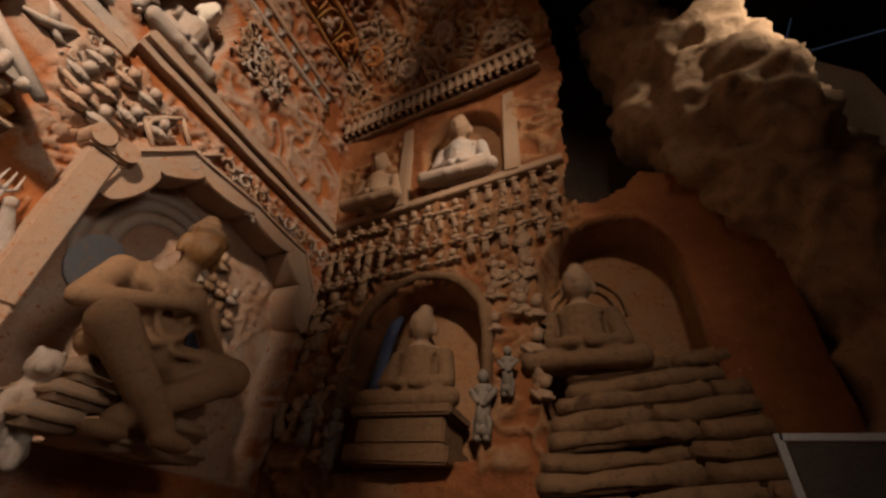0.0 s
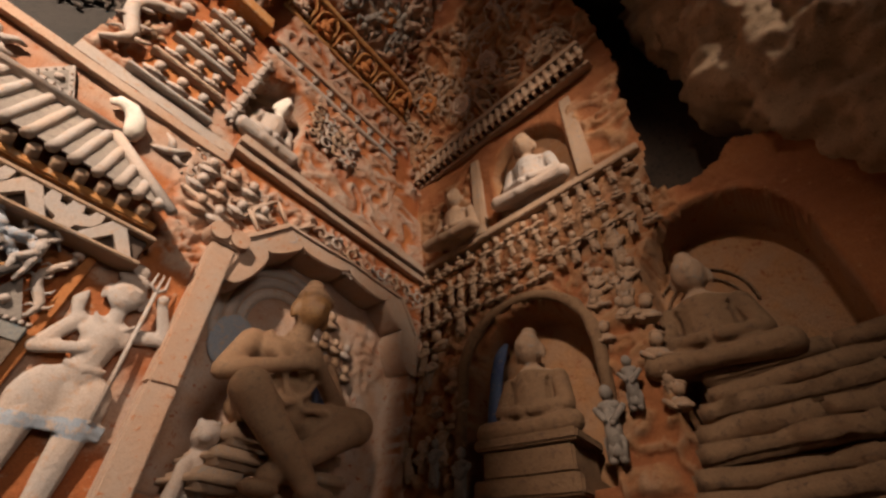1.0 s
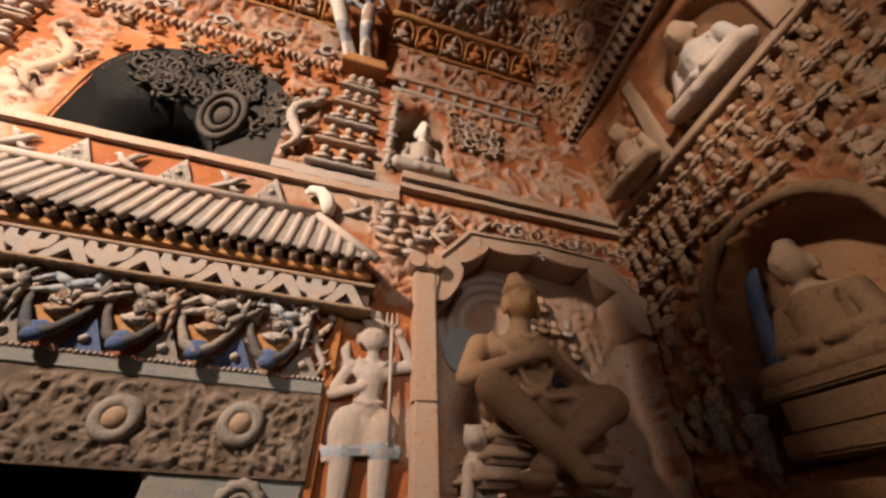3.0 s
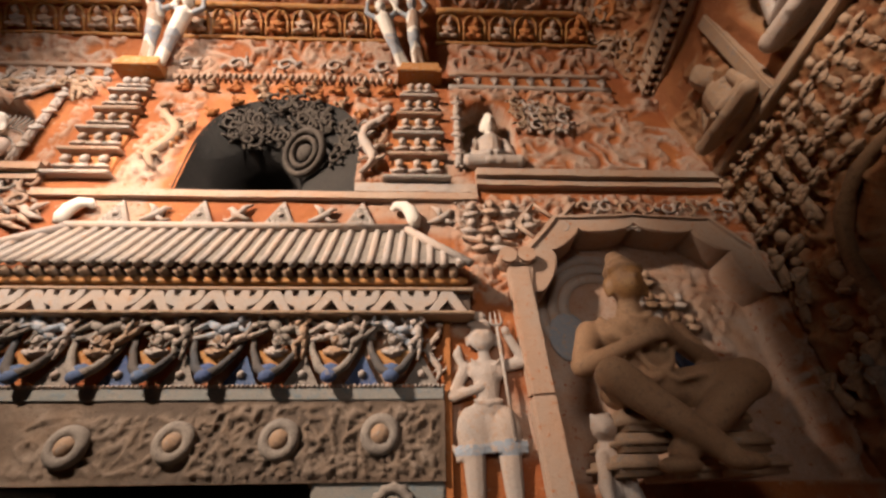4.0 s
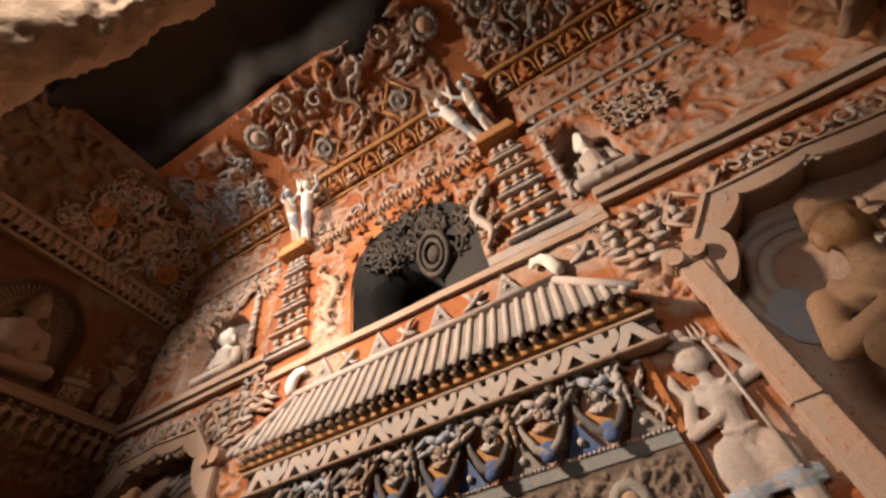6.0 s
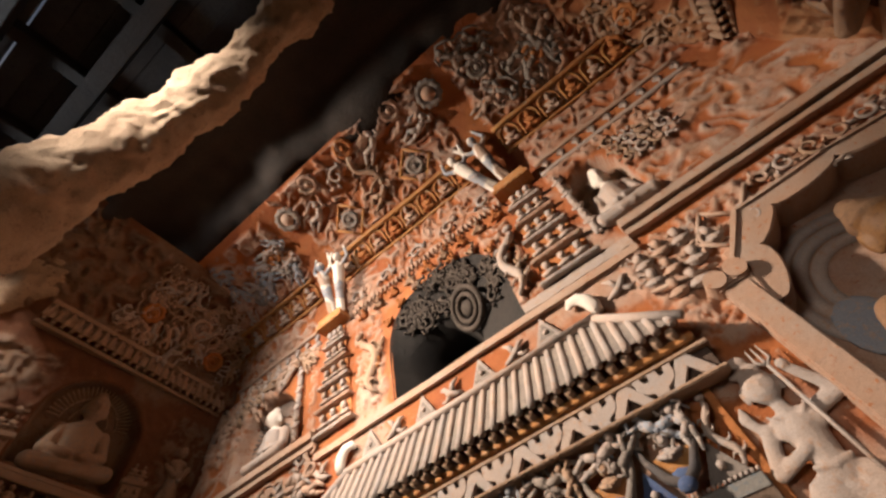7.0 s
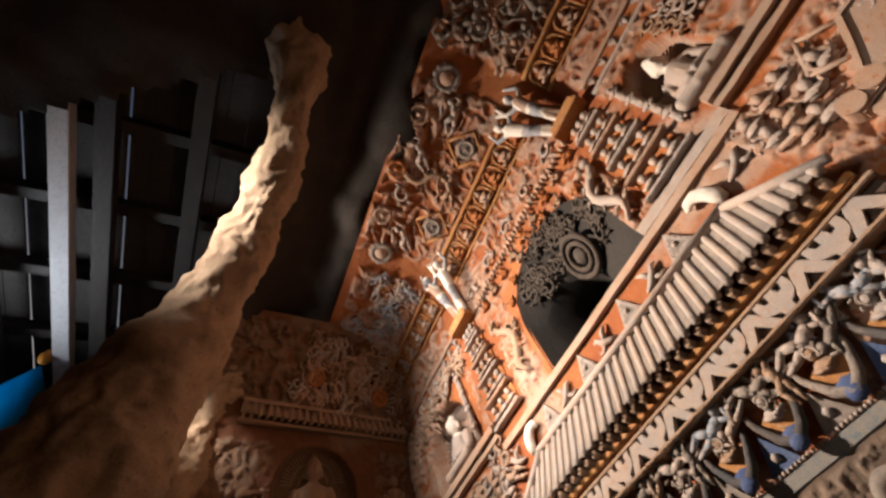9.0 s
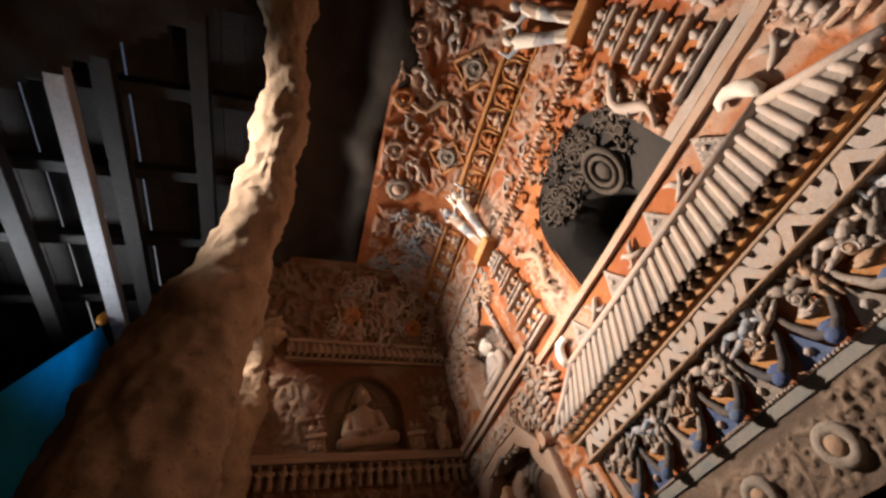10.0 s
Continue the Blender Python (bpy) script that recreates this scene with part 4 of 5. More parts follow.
bmesh.ops.bevel(bm, geom=bm.edges[:], offset=0.006, segments=1, affect="EDGES")
arm = finish("bracket_arm", bm, M_PALE, False)
for k in range(9):
    x = -2.16 + 0.56 * k
    part("forked_bracket", fork, frieze, Matrix.Translation((x, 0, 0)) @ Matrix.Diagonal((1.0, 1.0, 1.0, 1)))
    if k < 8:
        part("bracket_arm", arm, frieze, Matrix.Translation((x + 0.28, 0, 0)) @ Matrix.Diagonal((1.0, 1.0, 1.0, 1)))

# garlands with flying figures over the lintel
bm = bmesh.new()
pts = [(-0.25, 0.50, 0.03), (-0.20, 0.30, 0.07), (-0.11, 0.13, 0.12), (0.0, 0.04, 0.15), (0.11, 0.13, 0.12), (0.20, 0.30, 0.07), (0.25, 0.50, 0.03)]
add_tube(bm, pts, [0.022, 0.03, 0.042, 0.05, 0.042, 0.03, 0.022], 8)
swag_blue, swag_grey = finish("garland", bm.copy(), M_SLATE), finish("garland", bm, M_GREYST)
bm = bmesh.new()
add_ball(bm, (0, 0.04, 0.16), (0.075, 0.06, 0.05), 10)
add_ball(bm, (0, 0.10, 0.12), (0.10, 0.07, 0.04), 8)
swag_tip = finish("garland_tip", bm, M_BLUE)
bm = bmesh.new()
add_plate(bm, [(-0.16, 0.30), (-0.10, 0.17), (0, 0.12), (0.10, 0.17), (0.16, 0.30), (0.0, 0.34)], 0.0, 0.05)
fan = finish("fan_panel", bm, M_GOLD, False)
bm = bmesh.new()
add_plate(bm, [(-0.15, 0.0), (0.15, 0.0), (0, 0.27)], 0, 0.04)
pend = finish("pendant_triangle", bm, M_GREYST, False)
pend_blue = pend.copy()
pend_blue.materials[0] = M_BLUE
for k in range(8):
    u = -1.86 + 0.535 * k
    g = thing("garland_relief", NORTH.at(u, 2.80, 0.06), "carved garland with a flying figure in pale and blue paint", "relief", "garlands over the door")
    swag = part("garland", swag_grey if k in (2, 6) else swag_blue, g, None, "grey garland" if k in (2, 6) else "dark slate garland")
    part("fan_panel", fan, g)
    part("garland_tip", swag_tip, swag, None, "ultramarine painted tip")
    part("flying_figure", mesh_of("flyer", (M_GREYST, M_PALE, M_TAN)[k % 3]), g, local(I4, 0.24, 0.42, 0.07, 70 + random.uniform(-25, 25), 0.8, k % 2 == 0))
    part("scarf", mesh_of("scroll", (M_SKYBLUE, M_PALE, M_GREYST)[k % 3]), g, local(I4, 0.12, 0.60, 0.05, 90 * k, 0.75))
    part("scarf", mesh_of("scroll", (M_PALE, M_GREYST)[k % 2]), g, local(I4, 0.0, 0.40, 0.09, 50 * k, 0.5))
    part("flying_figure", mesh_of("flyer", (M_PALE, M_SKYBLUE, M_GREYST)[k % 3]), g, local(I4, 0.02, 0.48, 0.05, random.uniform(-15, 15), 1.05, k % 2 == 1))
    part("bust", mesh_of("bust", M_PALE if k % 2 else M_TAN), g, local(I4, 0, 0.27, 0.05, 0, 0.9))
    part("scarf", mesh_of("scroll", M_GREYST if k % 2 else M_PALE), g, local(I4, -0.25, 0.52, 0.04, 40 * k, 0.7))
    drop = part("pendant_triangle", pend if k % 2 else pend_blue, g, local(I4, 0.267, 0.0, 0.0))
    part("pendant_flower", bead, drop, local(I4, 0.0, 0.09, 0.045, 0, 3.2))
thing("beast_relief", local(NORTH.at(2.27, 3.08, 0.06), 0, 0, 0, 0, 0.45), "pale coiled beast carved beside the garlands", "relief", mesh=mesh_of("dragon", M_PALE))

# lintel, bead row and door frame
lintel = wall_sheet("door_lintel", NORTH, -2.15, 2.36, 2.04, 2.70, 0.02, [(0.3, 2.3, 2.08, 2.62, 0.04, 0.10), (-1.1, 0.3, 2.1, 2.55, 0.025, 0.12)], [], [], 31, 0.03, M_LINTEL, "grey-brown carved stone lintel over the doorway")
for w in lintel.data.vertices:
    w.co.y -= 0.09
bm = bmesh.new()
add_box(bm, (-2.15, 2.66, 0.0), (2.36, 2.775, 0.11), 0.012)
tagged(new("door_band", finish("door_band", bm, M_TEAL, False)), "faded blue-grey band over the lintel", "moulding", kind="structure").matrix_world = NORTH.at(0, 0, 0)
beads = thing("bead_row", NORTH.at(0, 2.785, 0.11), "row of small carved stone beads", "moulding")
for k in range(110):
    part("bead", bead, beads, Matrix.Translation((-2.12 + 0.041 * k, 0, 0)) @ Matrix.Scale(1.5, 4))
bm = bmesh.new()
add_ring(bm, (0, 0, 0), 0.07, 0.165, 0.07, 28)
boss_ring = finish("collar", bm, M_GREYST)
bm = bmesh.new()
add_ball(bm, (0, 0, 0.03), (0.085, 0.085, 0.06), 14)
boss_knob = finish("knob", bm, M_TAN)
for u, v in ((-1.61, 2.29), (-0.67, 2.31), (0.16, 2.335), (1.0, 2.35), (1.82, 2.385)):
    b = thing("door_boss", NORTH.at(u, v, 0.10), "round grey stone door boss with a collar", "door boss", "bosses on the lintel", boss_ring)
    part("knob", boss_knob, b)
for s in (-1, 1):
    bm = bmesh.new()
    add_box(bm, (s * 1.3, 0.0, -0.85), (s * 2.36, 2.05, 0.07), 0.02)
    tagged(new("door_jamb", finish("door_jamb", bm, M_TEAL, False)), "pale blue-grey painted stone door jamb", "door frame", kind="structure").matrix_world = NORTH.at(0, 0, 0)
    thing("jamb_flower", NORTH.at(s * 1.95, 1.86, 0.07), "pale carved flower on the door jamb", "relief", "flowers on the jambs", MESH["flower", 1])


# ---- large statues in the lower niches ----
for s in (1, -1):
    base = NORTH.at(4.0 * s, 2.02, 0)
    flip = Matrix.Scale(s, 4, (1, 0, 0))
    thing("seated_statue", base @ flip, "brown clay-coated statue seated with crossed ankles in a niche", "statue", "niche statues", statue_mesh)
    throne = thing("throne", base @ flip, "low throne of rounded stone blocks under the statue", "throne", "statue thrones")
    for k, (x0, x1, y0, y1) in enumerate(((-0.5, -0.12, 0.0, 0.13), (-0.08, 0.30, -0.02, 0.1), (0.34, 0.78, 0.0, 0.12), (-0.44, 0.0, 0.15, 0.27), (0.30, 0.72, 0.14, 0.27), (-0.38, 0.62, 0.29, 0.44))):
        bm = bmesh.new()
        add_box(bm, (x0, y0, 0.05), (x1, y1, 0.72), 0.045)
        part("block", finish("block", bm, M_TAN), throne)
    h = thing("halo", base @ flip, "faint painted halo carved on the niche wall", "halo", "halos")
    for k in range(3):
        bm = bmesh.new()
        a0, a1 = 0.34 + 0.13 * k, 0.45 + 0.13 * k
        add_ring(bm, (0.12, 1.70, -0.295), a0, a1, 0.02, 40)
        part("halo_ring", finish("halo_ring", bm, M_PALE), h)
    bm = bmesh.new()
    add_tube(bm, [(0.10, 1.25, 0.36), (0.40, 1.32, 0.14), (0.66, 1.1, 0.05), (0.80, 0.72, 0.04), (0.84, 0.3, 0.04)], [0.05, 0.10, 0.12, 0.11, 0.06], 8, 0.4)
    thing("painted_scarf", base @ flip, "dark blue painted scarf carved behind the statue", "relief", "painted scarves", finish("painted_scarf", bm, M_BLUE))
    bm = bmesh.new()
    add_ball(bm, (-0.28, 1.38, -0.285), (0.22, 0.28, 0.03), 16)
    thing("blue_disc", base @ flip, "pale blue painted disc on the niche wall", "relief", "painted discs", finish("blue_disc", bm, M_SKYBLUE))
    for k in range(22):
        thing("niche_attendant", local(base @ flip, 0.55 + 0.17 * (k % 4) + random.uniform(-0.03, 0.03), 0.62 + 0.27 * (k // 4), -0.24, 0, random.uniform(0.75, 1.0)), "small painted attendant carved on the niche wall", "relief", "attendants in the niche",
              mesh_of("bust", (M_TAN, M_PALE, M_BROWN)[k % 3]))
    # lion beside the pilaster
    thing("stone_lion", NORTH.at(3.58 * s, 1.85, 0.32) @ flip @ Matrix.Scale(0.85, 4), "pale crouching stone lion beside the pilaster", "stone lion", "niche lions", lion_mesh)
    # pilaster and cusped arch
    pil = thing("pilaster", NORTH.at(3.20 * s, 0, 0) @ Matrix.Rotation(radians(3.2 * s), 4, "Z") @ Matrix.Translation((0.19 * s, 0, 0)), "pinkish sandstone pilaster with scrolled capital", "pilaster", "niche pilasters")
    for k in range(3):
        bm = bmesh.new()
        add_box(bm, (-0.115, 0.0 + 2.68 * (k > 0) - 0.002, 0.0), (0.115, 2.68 if k == 0 else 4.02, 0.15 if k == 0 else 0.145), 0.018, 0.004)
        if k < 2:
            part("shaft", finish("shaft", bm, M_PINK, False), pil, Matrix.Translation((0, 0.004 * k, 0)))
        else:
            bm.free()
    bm = bmesh.new()
    add_box(bm, (-0.16, 4.03, 0.0), (0.16, 4.12, 0.17), 0.02)
    for x in (-0.10, 0.10):
        bmesh.ops.create_cone(bm, cap_ends=True, segments=24, radius1=0.105, radius2=0.095, depth=0.2, matrix=Matrix.Translation((x, 4.135, 0.10)))
    part("capital", finish("capital", bm, M_PINK, False), pil)
    bm = bmesh.new()
    rows = []
    lobes = [((-1.26, 3.74), (-1.01, 4.27), 0.11), ((-1.01, 4.27), (-0.66, 4.56), 0.05), ((-0.66, 4.56), (0.0, 4.65), 0.085), ((0.0, 4.65), (0.66, 4.56), 0.085), ((0.66, 4.56), (1.01, 4.27), 0.05), ((1.01, 4.27), (1.26, 3.74), 0.11)]
    edge = [(0.0, (-1.34, 3.74)), (1.0, (-1.30, 4.28)), (2.0, (-0.95, 4.72)), (3.0, (0.0, 4.76)), (4.0, (0.95, 4.72)), (5.0, (1.30, 4.28)), (6.0, (1.34, 3.74))]
    for k in range(97):
        w = min(k / 16, 5.9999)
        (x0, y0), (x1, y1), sag = lobes[int(w)]
        f = w - int(w)
        hang = sag * math.sqrt(max(0.0, 1 - (2 * f - 1) ** 2))
        n = Vector((y1 - y0, x0 - x1)).normalized()
        ix, iy = x0 + f * (x1 - x0) + n.x * hang, y0 + f * (y1 - y0) + n.y * hang
        ox, oy = (np.interp(w, [q[0] for q in edge], [q[1][c] for q in edge]) for c in (0, 1))
        rows.append([bm.verts.new((ix + h * (ox - ix), iy + h * (oy - iy), z)) for h, z in ((0, -0.32), (0, 0.07), (0.06, 0.095), (0.55, 0.10), (0.82, 0.10), (0.86, 0.13), (1.0, 0.125), (1.0, -0.02))])
    for p, q in zip(rows, rows[1:]):
        for j in range(7):
            bm.faces.new((p[j], p[j + 1], q[j + 1], q[j]))
    thing("niche_arch", NORTH.at(4.6 * s, 0, 0) @ flip, "pink painted scalloped arch over the statue niche", "arch", "niche arches", finish("niche_arch", bm, M_PINK, False))


# ---- guardians with tridents on orange panels ----
bm = bmesh.new()
add_limb(bm, (0, 0, 0), (0, 1.0, 0), 0.018, 0.016, 7)
for x in (-0.045, 0, 0.045):
    add_tube(bm, [(0, 1.0, 0), (x * 1.2, 1.05, 0), (x, 1.17, 0)], [0.014, 0.014, 0.004], 6)
trident = finish("trident", bm, M_PALE)
for s in (1, -1):
    flip = Matrix.Scale(s, 4, (1, 0, 0))
    g = thing("guardian_statue", NORTH.at(2.75 * s, 1.86, 0.0) @ flip @ Matrix.Diagonal((1.0, 1.0, 0.62, 1)), "pale carved guardian standing on an orange panel", "statue", "door guardians", guard_mesh)
    thing("trident", NORTH.at(2.75 * s, 1.92, 0.0) @ flip @ Matrix.Translation((0.20, 0.42, 0.11)) @ Matrix.Rotation(radians(4), 4, "Z"), "pale stone trident held by the guardian", "trident", "guardian tridents", trident)
    bm = bmesh.new()
    add_box(bm, (-0.34, 0.0, -0.05), (-0.27, 3.62, 0.055), 0.01)
    thing("orange_border", NORTH.at(2.70 * s, 0, 0) @ flip, "orange painted border strip beside the garlands", "moulding", "border strips", finish("orange_border", bm, M_OCHRE, False))
    # carved panel with cherub busts and lozenges
    panel = thing("bust_panel", NORTH.at(3.1 * s, 4.32, 0.02) @ flip, "carved panel of pale busts and lozenge frames", "relief", "bust panels")
    for k, (x, y) in enumerate(((-0.38, 0.42), (-0.16, 0.46), (0.06, 0.46), (-0.42, 0.18), (-0.20, 0.20), (0.02, 0.16), (0.28, 0.26), (-0.30, -0.05), (-0.1, -0.06))):
        part("bust", mesh_of("bust", (M_PALE, M_PINK, M_PALE)[k % 3]), panel, local(I4, x, y, 0.03, random.uniform(-12, 12), 0.92))
    bm = bmesh.new()
    for a, b in (((0.12, 0.3), (0.36, 0.62)), ((0.36, 0.62), (0.62, 0.36)), ((0.62, 0.36), (0.38, 0.06)), ((0.38, 0.06), (0.12, 0.3)), ((0.62, 0.36), (0.86, 0.62)), ((-0.5, 0.12), (0.1, 0.02))):
        add_limb(bm, (*a, 0.05), (*b, 0.05), 0.024, 0.024, 6)
    part("lozenge_frame", finish("lozenge_frame", bm, M_PINK), panel)
    for k in range(12):
        part("scroll", mesh_of("scroll", (M_PALE, M_PINK)[k % 2]), panel, local(I4, -0.5 + 0.16 * (k % 6), 0.32 + 0.26 * (k // 6) - 0.03 * (k % 2), 0.0, 47 * k, 0.55))
    for k in range(5):
        part("scroll", mesh_of("scroll", M_PALE if k % 2 else M_PINK), panel, local(I4, 0.25 + 0.42 * k, 0.30 - 0.02 * k + 0.12 * (k > 1), 0.02, 70 * k, 0.95 if k < 3 else 0.75))
    for k in range(8):
        part("scroll", mesh_of("scroll", (M_PINK, M_PALE, M_TAN)[k % 3]), panel, local(I4, 1.0 + 0.25 * k, 0.58, 0.02, 55 * k, 0.8, k % 2 == 0))


# ---- ledges ----
def ledge(u0, u1, steps, label, wall=NORTH, mat=M_PINK):
    lg = thing("stone_ledge", wall.at((u0 + u1) / 2, 0, 0), label, "ledge", "wall ledges")
    for v0, v1, d in steps:
        bm = bmesh.new()
        n = 14
        w = abs(u1 - u0)
        for k in range(n):
            add_box(bm, (-w / 2 + w * k / n, v0, -0.05), (-w / 2 + w * (k + 1) / n + 0.002, v1, d), 0.0, 0.006)
        bmesh.ops.remove_doubles(bm, verts=bm.verts, dist=0.02)
        part("moulding", finish("moulding", bm, mat, False), lg)
    return lg


ledge(2.80, 6.0, [(5.22, 5.30, 0.10), (5.33, 5.44, 0.16), (5.45, 5.50, 0.08)], "two-stepped pink stone ledge below the upper niches")
ledge(-6.0, -2.45, [(5.22, 5.30, 0.10), (5.33, 5.44, 0.16), (5.45, 5.50, 0.08)], "two-stepped pink stone ledge below the upper niches")
ledge(-2.45, 2.80, [(5.00, 5.10, 0.07)], "flat stone sill band under the window", mat=M_PINK)
ledge(1.30, 2.80, [(5.13, 5.27, 0.05)], "pale stone band under the carved towers", mat=M_PALE)


# ---- storeyed towers with rows of busts ----
def tower(s):
    tw = thing("carved_tower", NORTH.at(2.06 * s, 5.30, 0) @ Matrix.Scale(s, 4, (1, 0, 0)), "carved five-storey tower with rows of small figures", "relief tower", "carved towers")
    v = 0.0
    for k in range(5):
        half = 0.42 - 0.035 * k
        bm = bmesh.new()
        add_box(bm, (-half, v, 0), (half, v + 0.055, 0.13), 0.012, 0.004)
        part("storey_slab", finish("storey_slab", bm, M_PINK if k % 2 else M_PALE, False), tw)
        bm = bmesh.new()
        add_box(bm, (-half + 0.07, v + 0.05, -0.02), (half - 0.07, v + 0.40, 0.03), 0.01)
        body = part("storey_wall", finish("storey_wall", bm, M_OCHRE, False), tw)
        for j in (-1, 0, 1):
            part("storey_figure", mesh_of("bust", M_PALE), body, local(I4, j * (half - 0.1) * 0.72, v + 0.13, 0.05, 0, 0.95))
        v += 0.40
    bm = bmesh.new()
    add_box(bm, (-0.33, v + 0.02, 0), (0.33, v + 0.12, 0.26), 0.012)
    add_box(bm, (-0.29, v + 0.13, 0), (0.29, v + 0.27, 0.23), 0.012)
    part("top_block", finish("top_block", bm, M_GOLD, False), tw, None, "yellow ochre pedestal block")


tower(1)
tower(-1)


# ---- standing pairs that lean with the cove ----
bm = bmesh.new()
add_ring(bm, (0, 0, 0), 0.13, 0.23, 0.09, 48, 12, 0.14)
rose_rim = finish("petal_ring", bm, M_GREYST)
bm = bmesh.new()
add_ball(bm, (0, 0, 0.03), (0.14, 0.14, 0.10), 16)
rose_mid = finish("lotus_centre", bm, M_PINK)
for s in (1, -1):
    thing("flying_pair_statue", NORTH.at(1.88 * s, 7.58, 0.06) @ Matrix.Rotation(radians(14 * s), 4, "Z") @ Matrix.Rotation(radians(22), 4, "X") @ Matrix.Scale(s, 4, (1, 0, 0)), "white and blue painted figures rising from a pedestal", "statue", "figures in the cove", cove_mesh)
    r = thing("lotus_rosette", NORTH.at(1.83 * s, 9.95, 0.03), "round carved lotus rosette at the ceiling edge", "rosette", "ceiling rosettes", rose_rim)
    part("lotus_centre", rose_mid, r)


# hexagon coffers with flowers, figures between
def coffer(u, v):
    c = thing("cove_coffer", NORTH.at(u, v, 0.01), "dark coffer framed in yellow ochre with a flower", "coffer", "cove coffers")
    bm = bmesh.new()
    pts = [(0.25 * math.cos(math.pi * k / 4 + 0.39), 0.25 * math.sin(math.pi * k / 4 + 0.39)) for k in range(8)]
    add_plate(bm, pts, 0, 0.02)
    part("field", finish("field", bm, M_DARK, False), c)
    for k in range(4):
        bm = bmesh.new()
        a, b = math.pi / 2 * k, math.pi / 2 * (k + 1)
        add_limb(bm, (0.36 * math.cos(a), 0.36 * math.sin(a), 0.03), (0.36 * math.cos(b), 0.36 * math.sin(b), 0.03), 0.028, 0.028, 6)
        part("frame_bar", finish("frame_bar", bm, M_GOLD), c)
    part("flower", MESH["flower", 1], c, Matrix.Translation((0, 0, 0.02)))


coffer(0.84, 9.15)
coffer(-0.84, 9.15)
for u, v, key, mt in ((0.0, 9.12, "flyer", M_TAN), (0.0, 9.75, "dragon", M_TAN), (1.3, 9.6, "flyer", M_PALE), (-1.3, 9.6, "flyer", M_PALE), (0.45, 9.9, "flyer", M_PALE), (-0.45, 9.95, "scroll", M_PALE)):
    thing("cove_relief", local(NORTH.at(u, v, 0.02), 0, 0, 0, random.uniform(-40, 40), 0.8 if key == "dragon" else 1.3), "pale carved flying figure in the cove", "relief", "cove reliefs", mesh_of(key, mt))
for k in range(40):
    s = 1 if k % 2 else -1
    u, v = s * random.uniform(2.4, 4.9), random.uniform(8.9, 10.2)
    thing("cove_relief", local(NORTH.at(u, v, 0.02), 0, 0, 0, random.uniform(0, 360), random.uniform(0.9, 1.4), k % 3 == 0), "pale carved flying figure in the cove", "relief", "cove reliefs",
          mesh_of("flyer", (M_PALE, M_PINK, M_SKYBLUE, M_GREYST)[k % 4]))
for u, v, kind in ((2.75, 9.75, 1), (3.6, 9.3, 2), (-2.7, 9.6, 2), (-3.5, 9.1, 1), (0.0, 10.25, 2), (-1.0, 10.2, 0), (1.1, 10.2, 0), (4.4, 9.6, 0), (-4.2, 9.7, 0)):
    thing("cove_flower", local(NORTH.at(u, v, 0.03), 0, 0, 0, 0, 1.15), "round carved flower in the cove", "relief", "cove flowers", MESH["flower", kind])


# ---- rows of small seated figures in arched cells ----
bm = bmesh.new()
for k in range(9):
    a0, a1 = math.pi * k / 9, math.pi * (k + 1) / 9
    add_limb(bm, (0.135 * math.cos(a0), 0.18 + 0.13 * math.sin(a0), 0.02), (0.135 * math.cos(a1), 0.18 + 0.13 * math.sin(a1), 0.02), 0.018, 0.018, 5)
for x in (-0.135, 0.135):
    add_limb(bm, (x, 0.0, 0.02), (x, 0.18, 0.02), 0.018, 0.018, 5)
cell_arch = finish("cell_arch", bm, M_GOLD)
bm = bmesh.new()
add_box(bm, (-0.12, 0.0, -0.02), (0.12, 0.22, 0.004), 0.0)
cell_back = finish("cell_back", bm, M_OCHRE, False)


def cell_row(wall, u0, u1, v, n, label, mats, size=1.0, d=0.0, arch=True):
    row = thing("figure_row", wall.at((u0 + u1) / 2, v, d), label, "relief band", "rows of small figures")
    s = -1 if wall.side == "w" else 1
    for k in range(n):
        x = s * (u0 + (u1 - u0) * (k + 0.5) / n - (u0 + u1) / 2)
        if arch:
            part("cell_arch", cell_arch, row, local(I4, x, 0, 0, 0, size))
            part("cell_back", cell_back, row, local(I4, x, 0, 0, 0, size))
        part("small_figure", mesh_of("seated", mats[k % len(mats)]), row, local(I4, x, 0.02, 0.01, random.uniform(-5, 5), size * random.uniform(0.92, 1.05)))
    return row


def rail(wall, u0, u1, v, r, mat, label, d=0.02, sections=16):
    bm = bmesh.new()
    s = -1 if wall.side == "w" else 1
    w = u1 - u0
    add_tube(bm, [(s * (-w / 2 + w * k / sections), random.uniform(-0.008, 0.008), d) for k in range(sections + 1)], r, 6)
    thing("carved_rail", wall.at((u0 + u1) / 2, v, 0), label, "moulding", "carved rails", finish("carved_rail", bm, mat))


NEAR = (M_PALE, M_PINK)
cell_row(NORTH, -1.65, 1.65, 8.28, 8, "row of seated figures in arched ochre cells", (M_PINK, M_OCHRE), 1.25)
cell_row(NORTH, 2.3, 4.8, 8.28, 6, "row of seated figures in arched ochre cells", (M_PINK, M_OCHRE), 1.25)
cell_row(NORTH, -4.8, -2.3, 8.28, 6, "row of seated figures in arched ochre cells", (M_PINK, M_PALE), 1.25)
for u0, u1 in ((-1.65, 1.65), (2.3, 5.0), (-5.0, -2.3)):
    rail(NORTH, u0, u1, 8.22, 0.035, M_GOLD, "yellow ochre rail in the cove")
    rail(NORTH, u0, u1, 8.72, 0.05, M_GOLD, "yellow ochre rail in the cove")
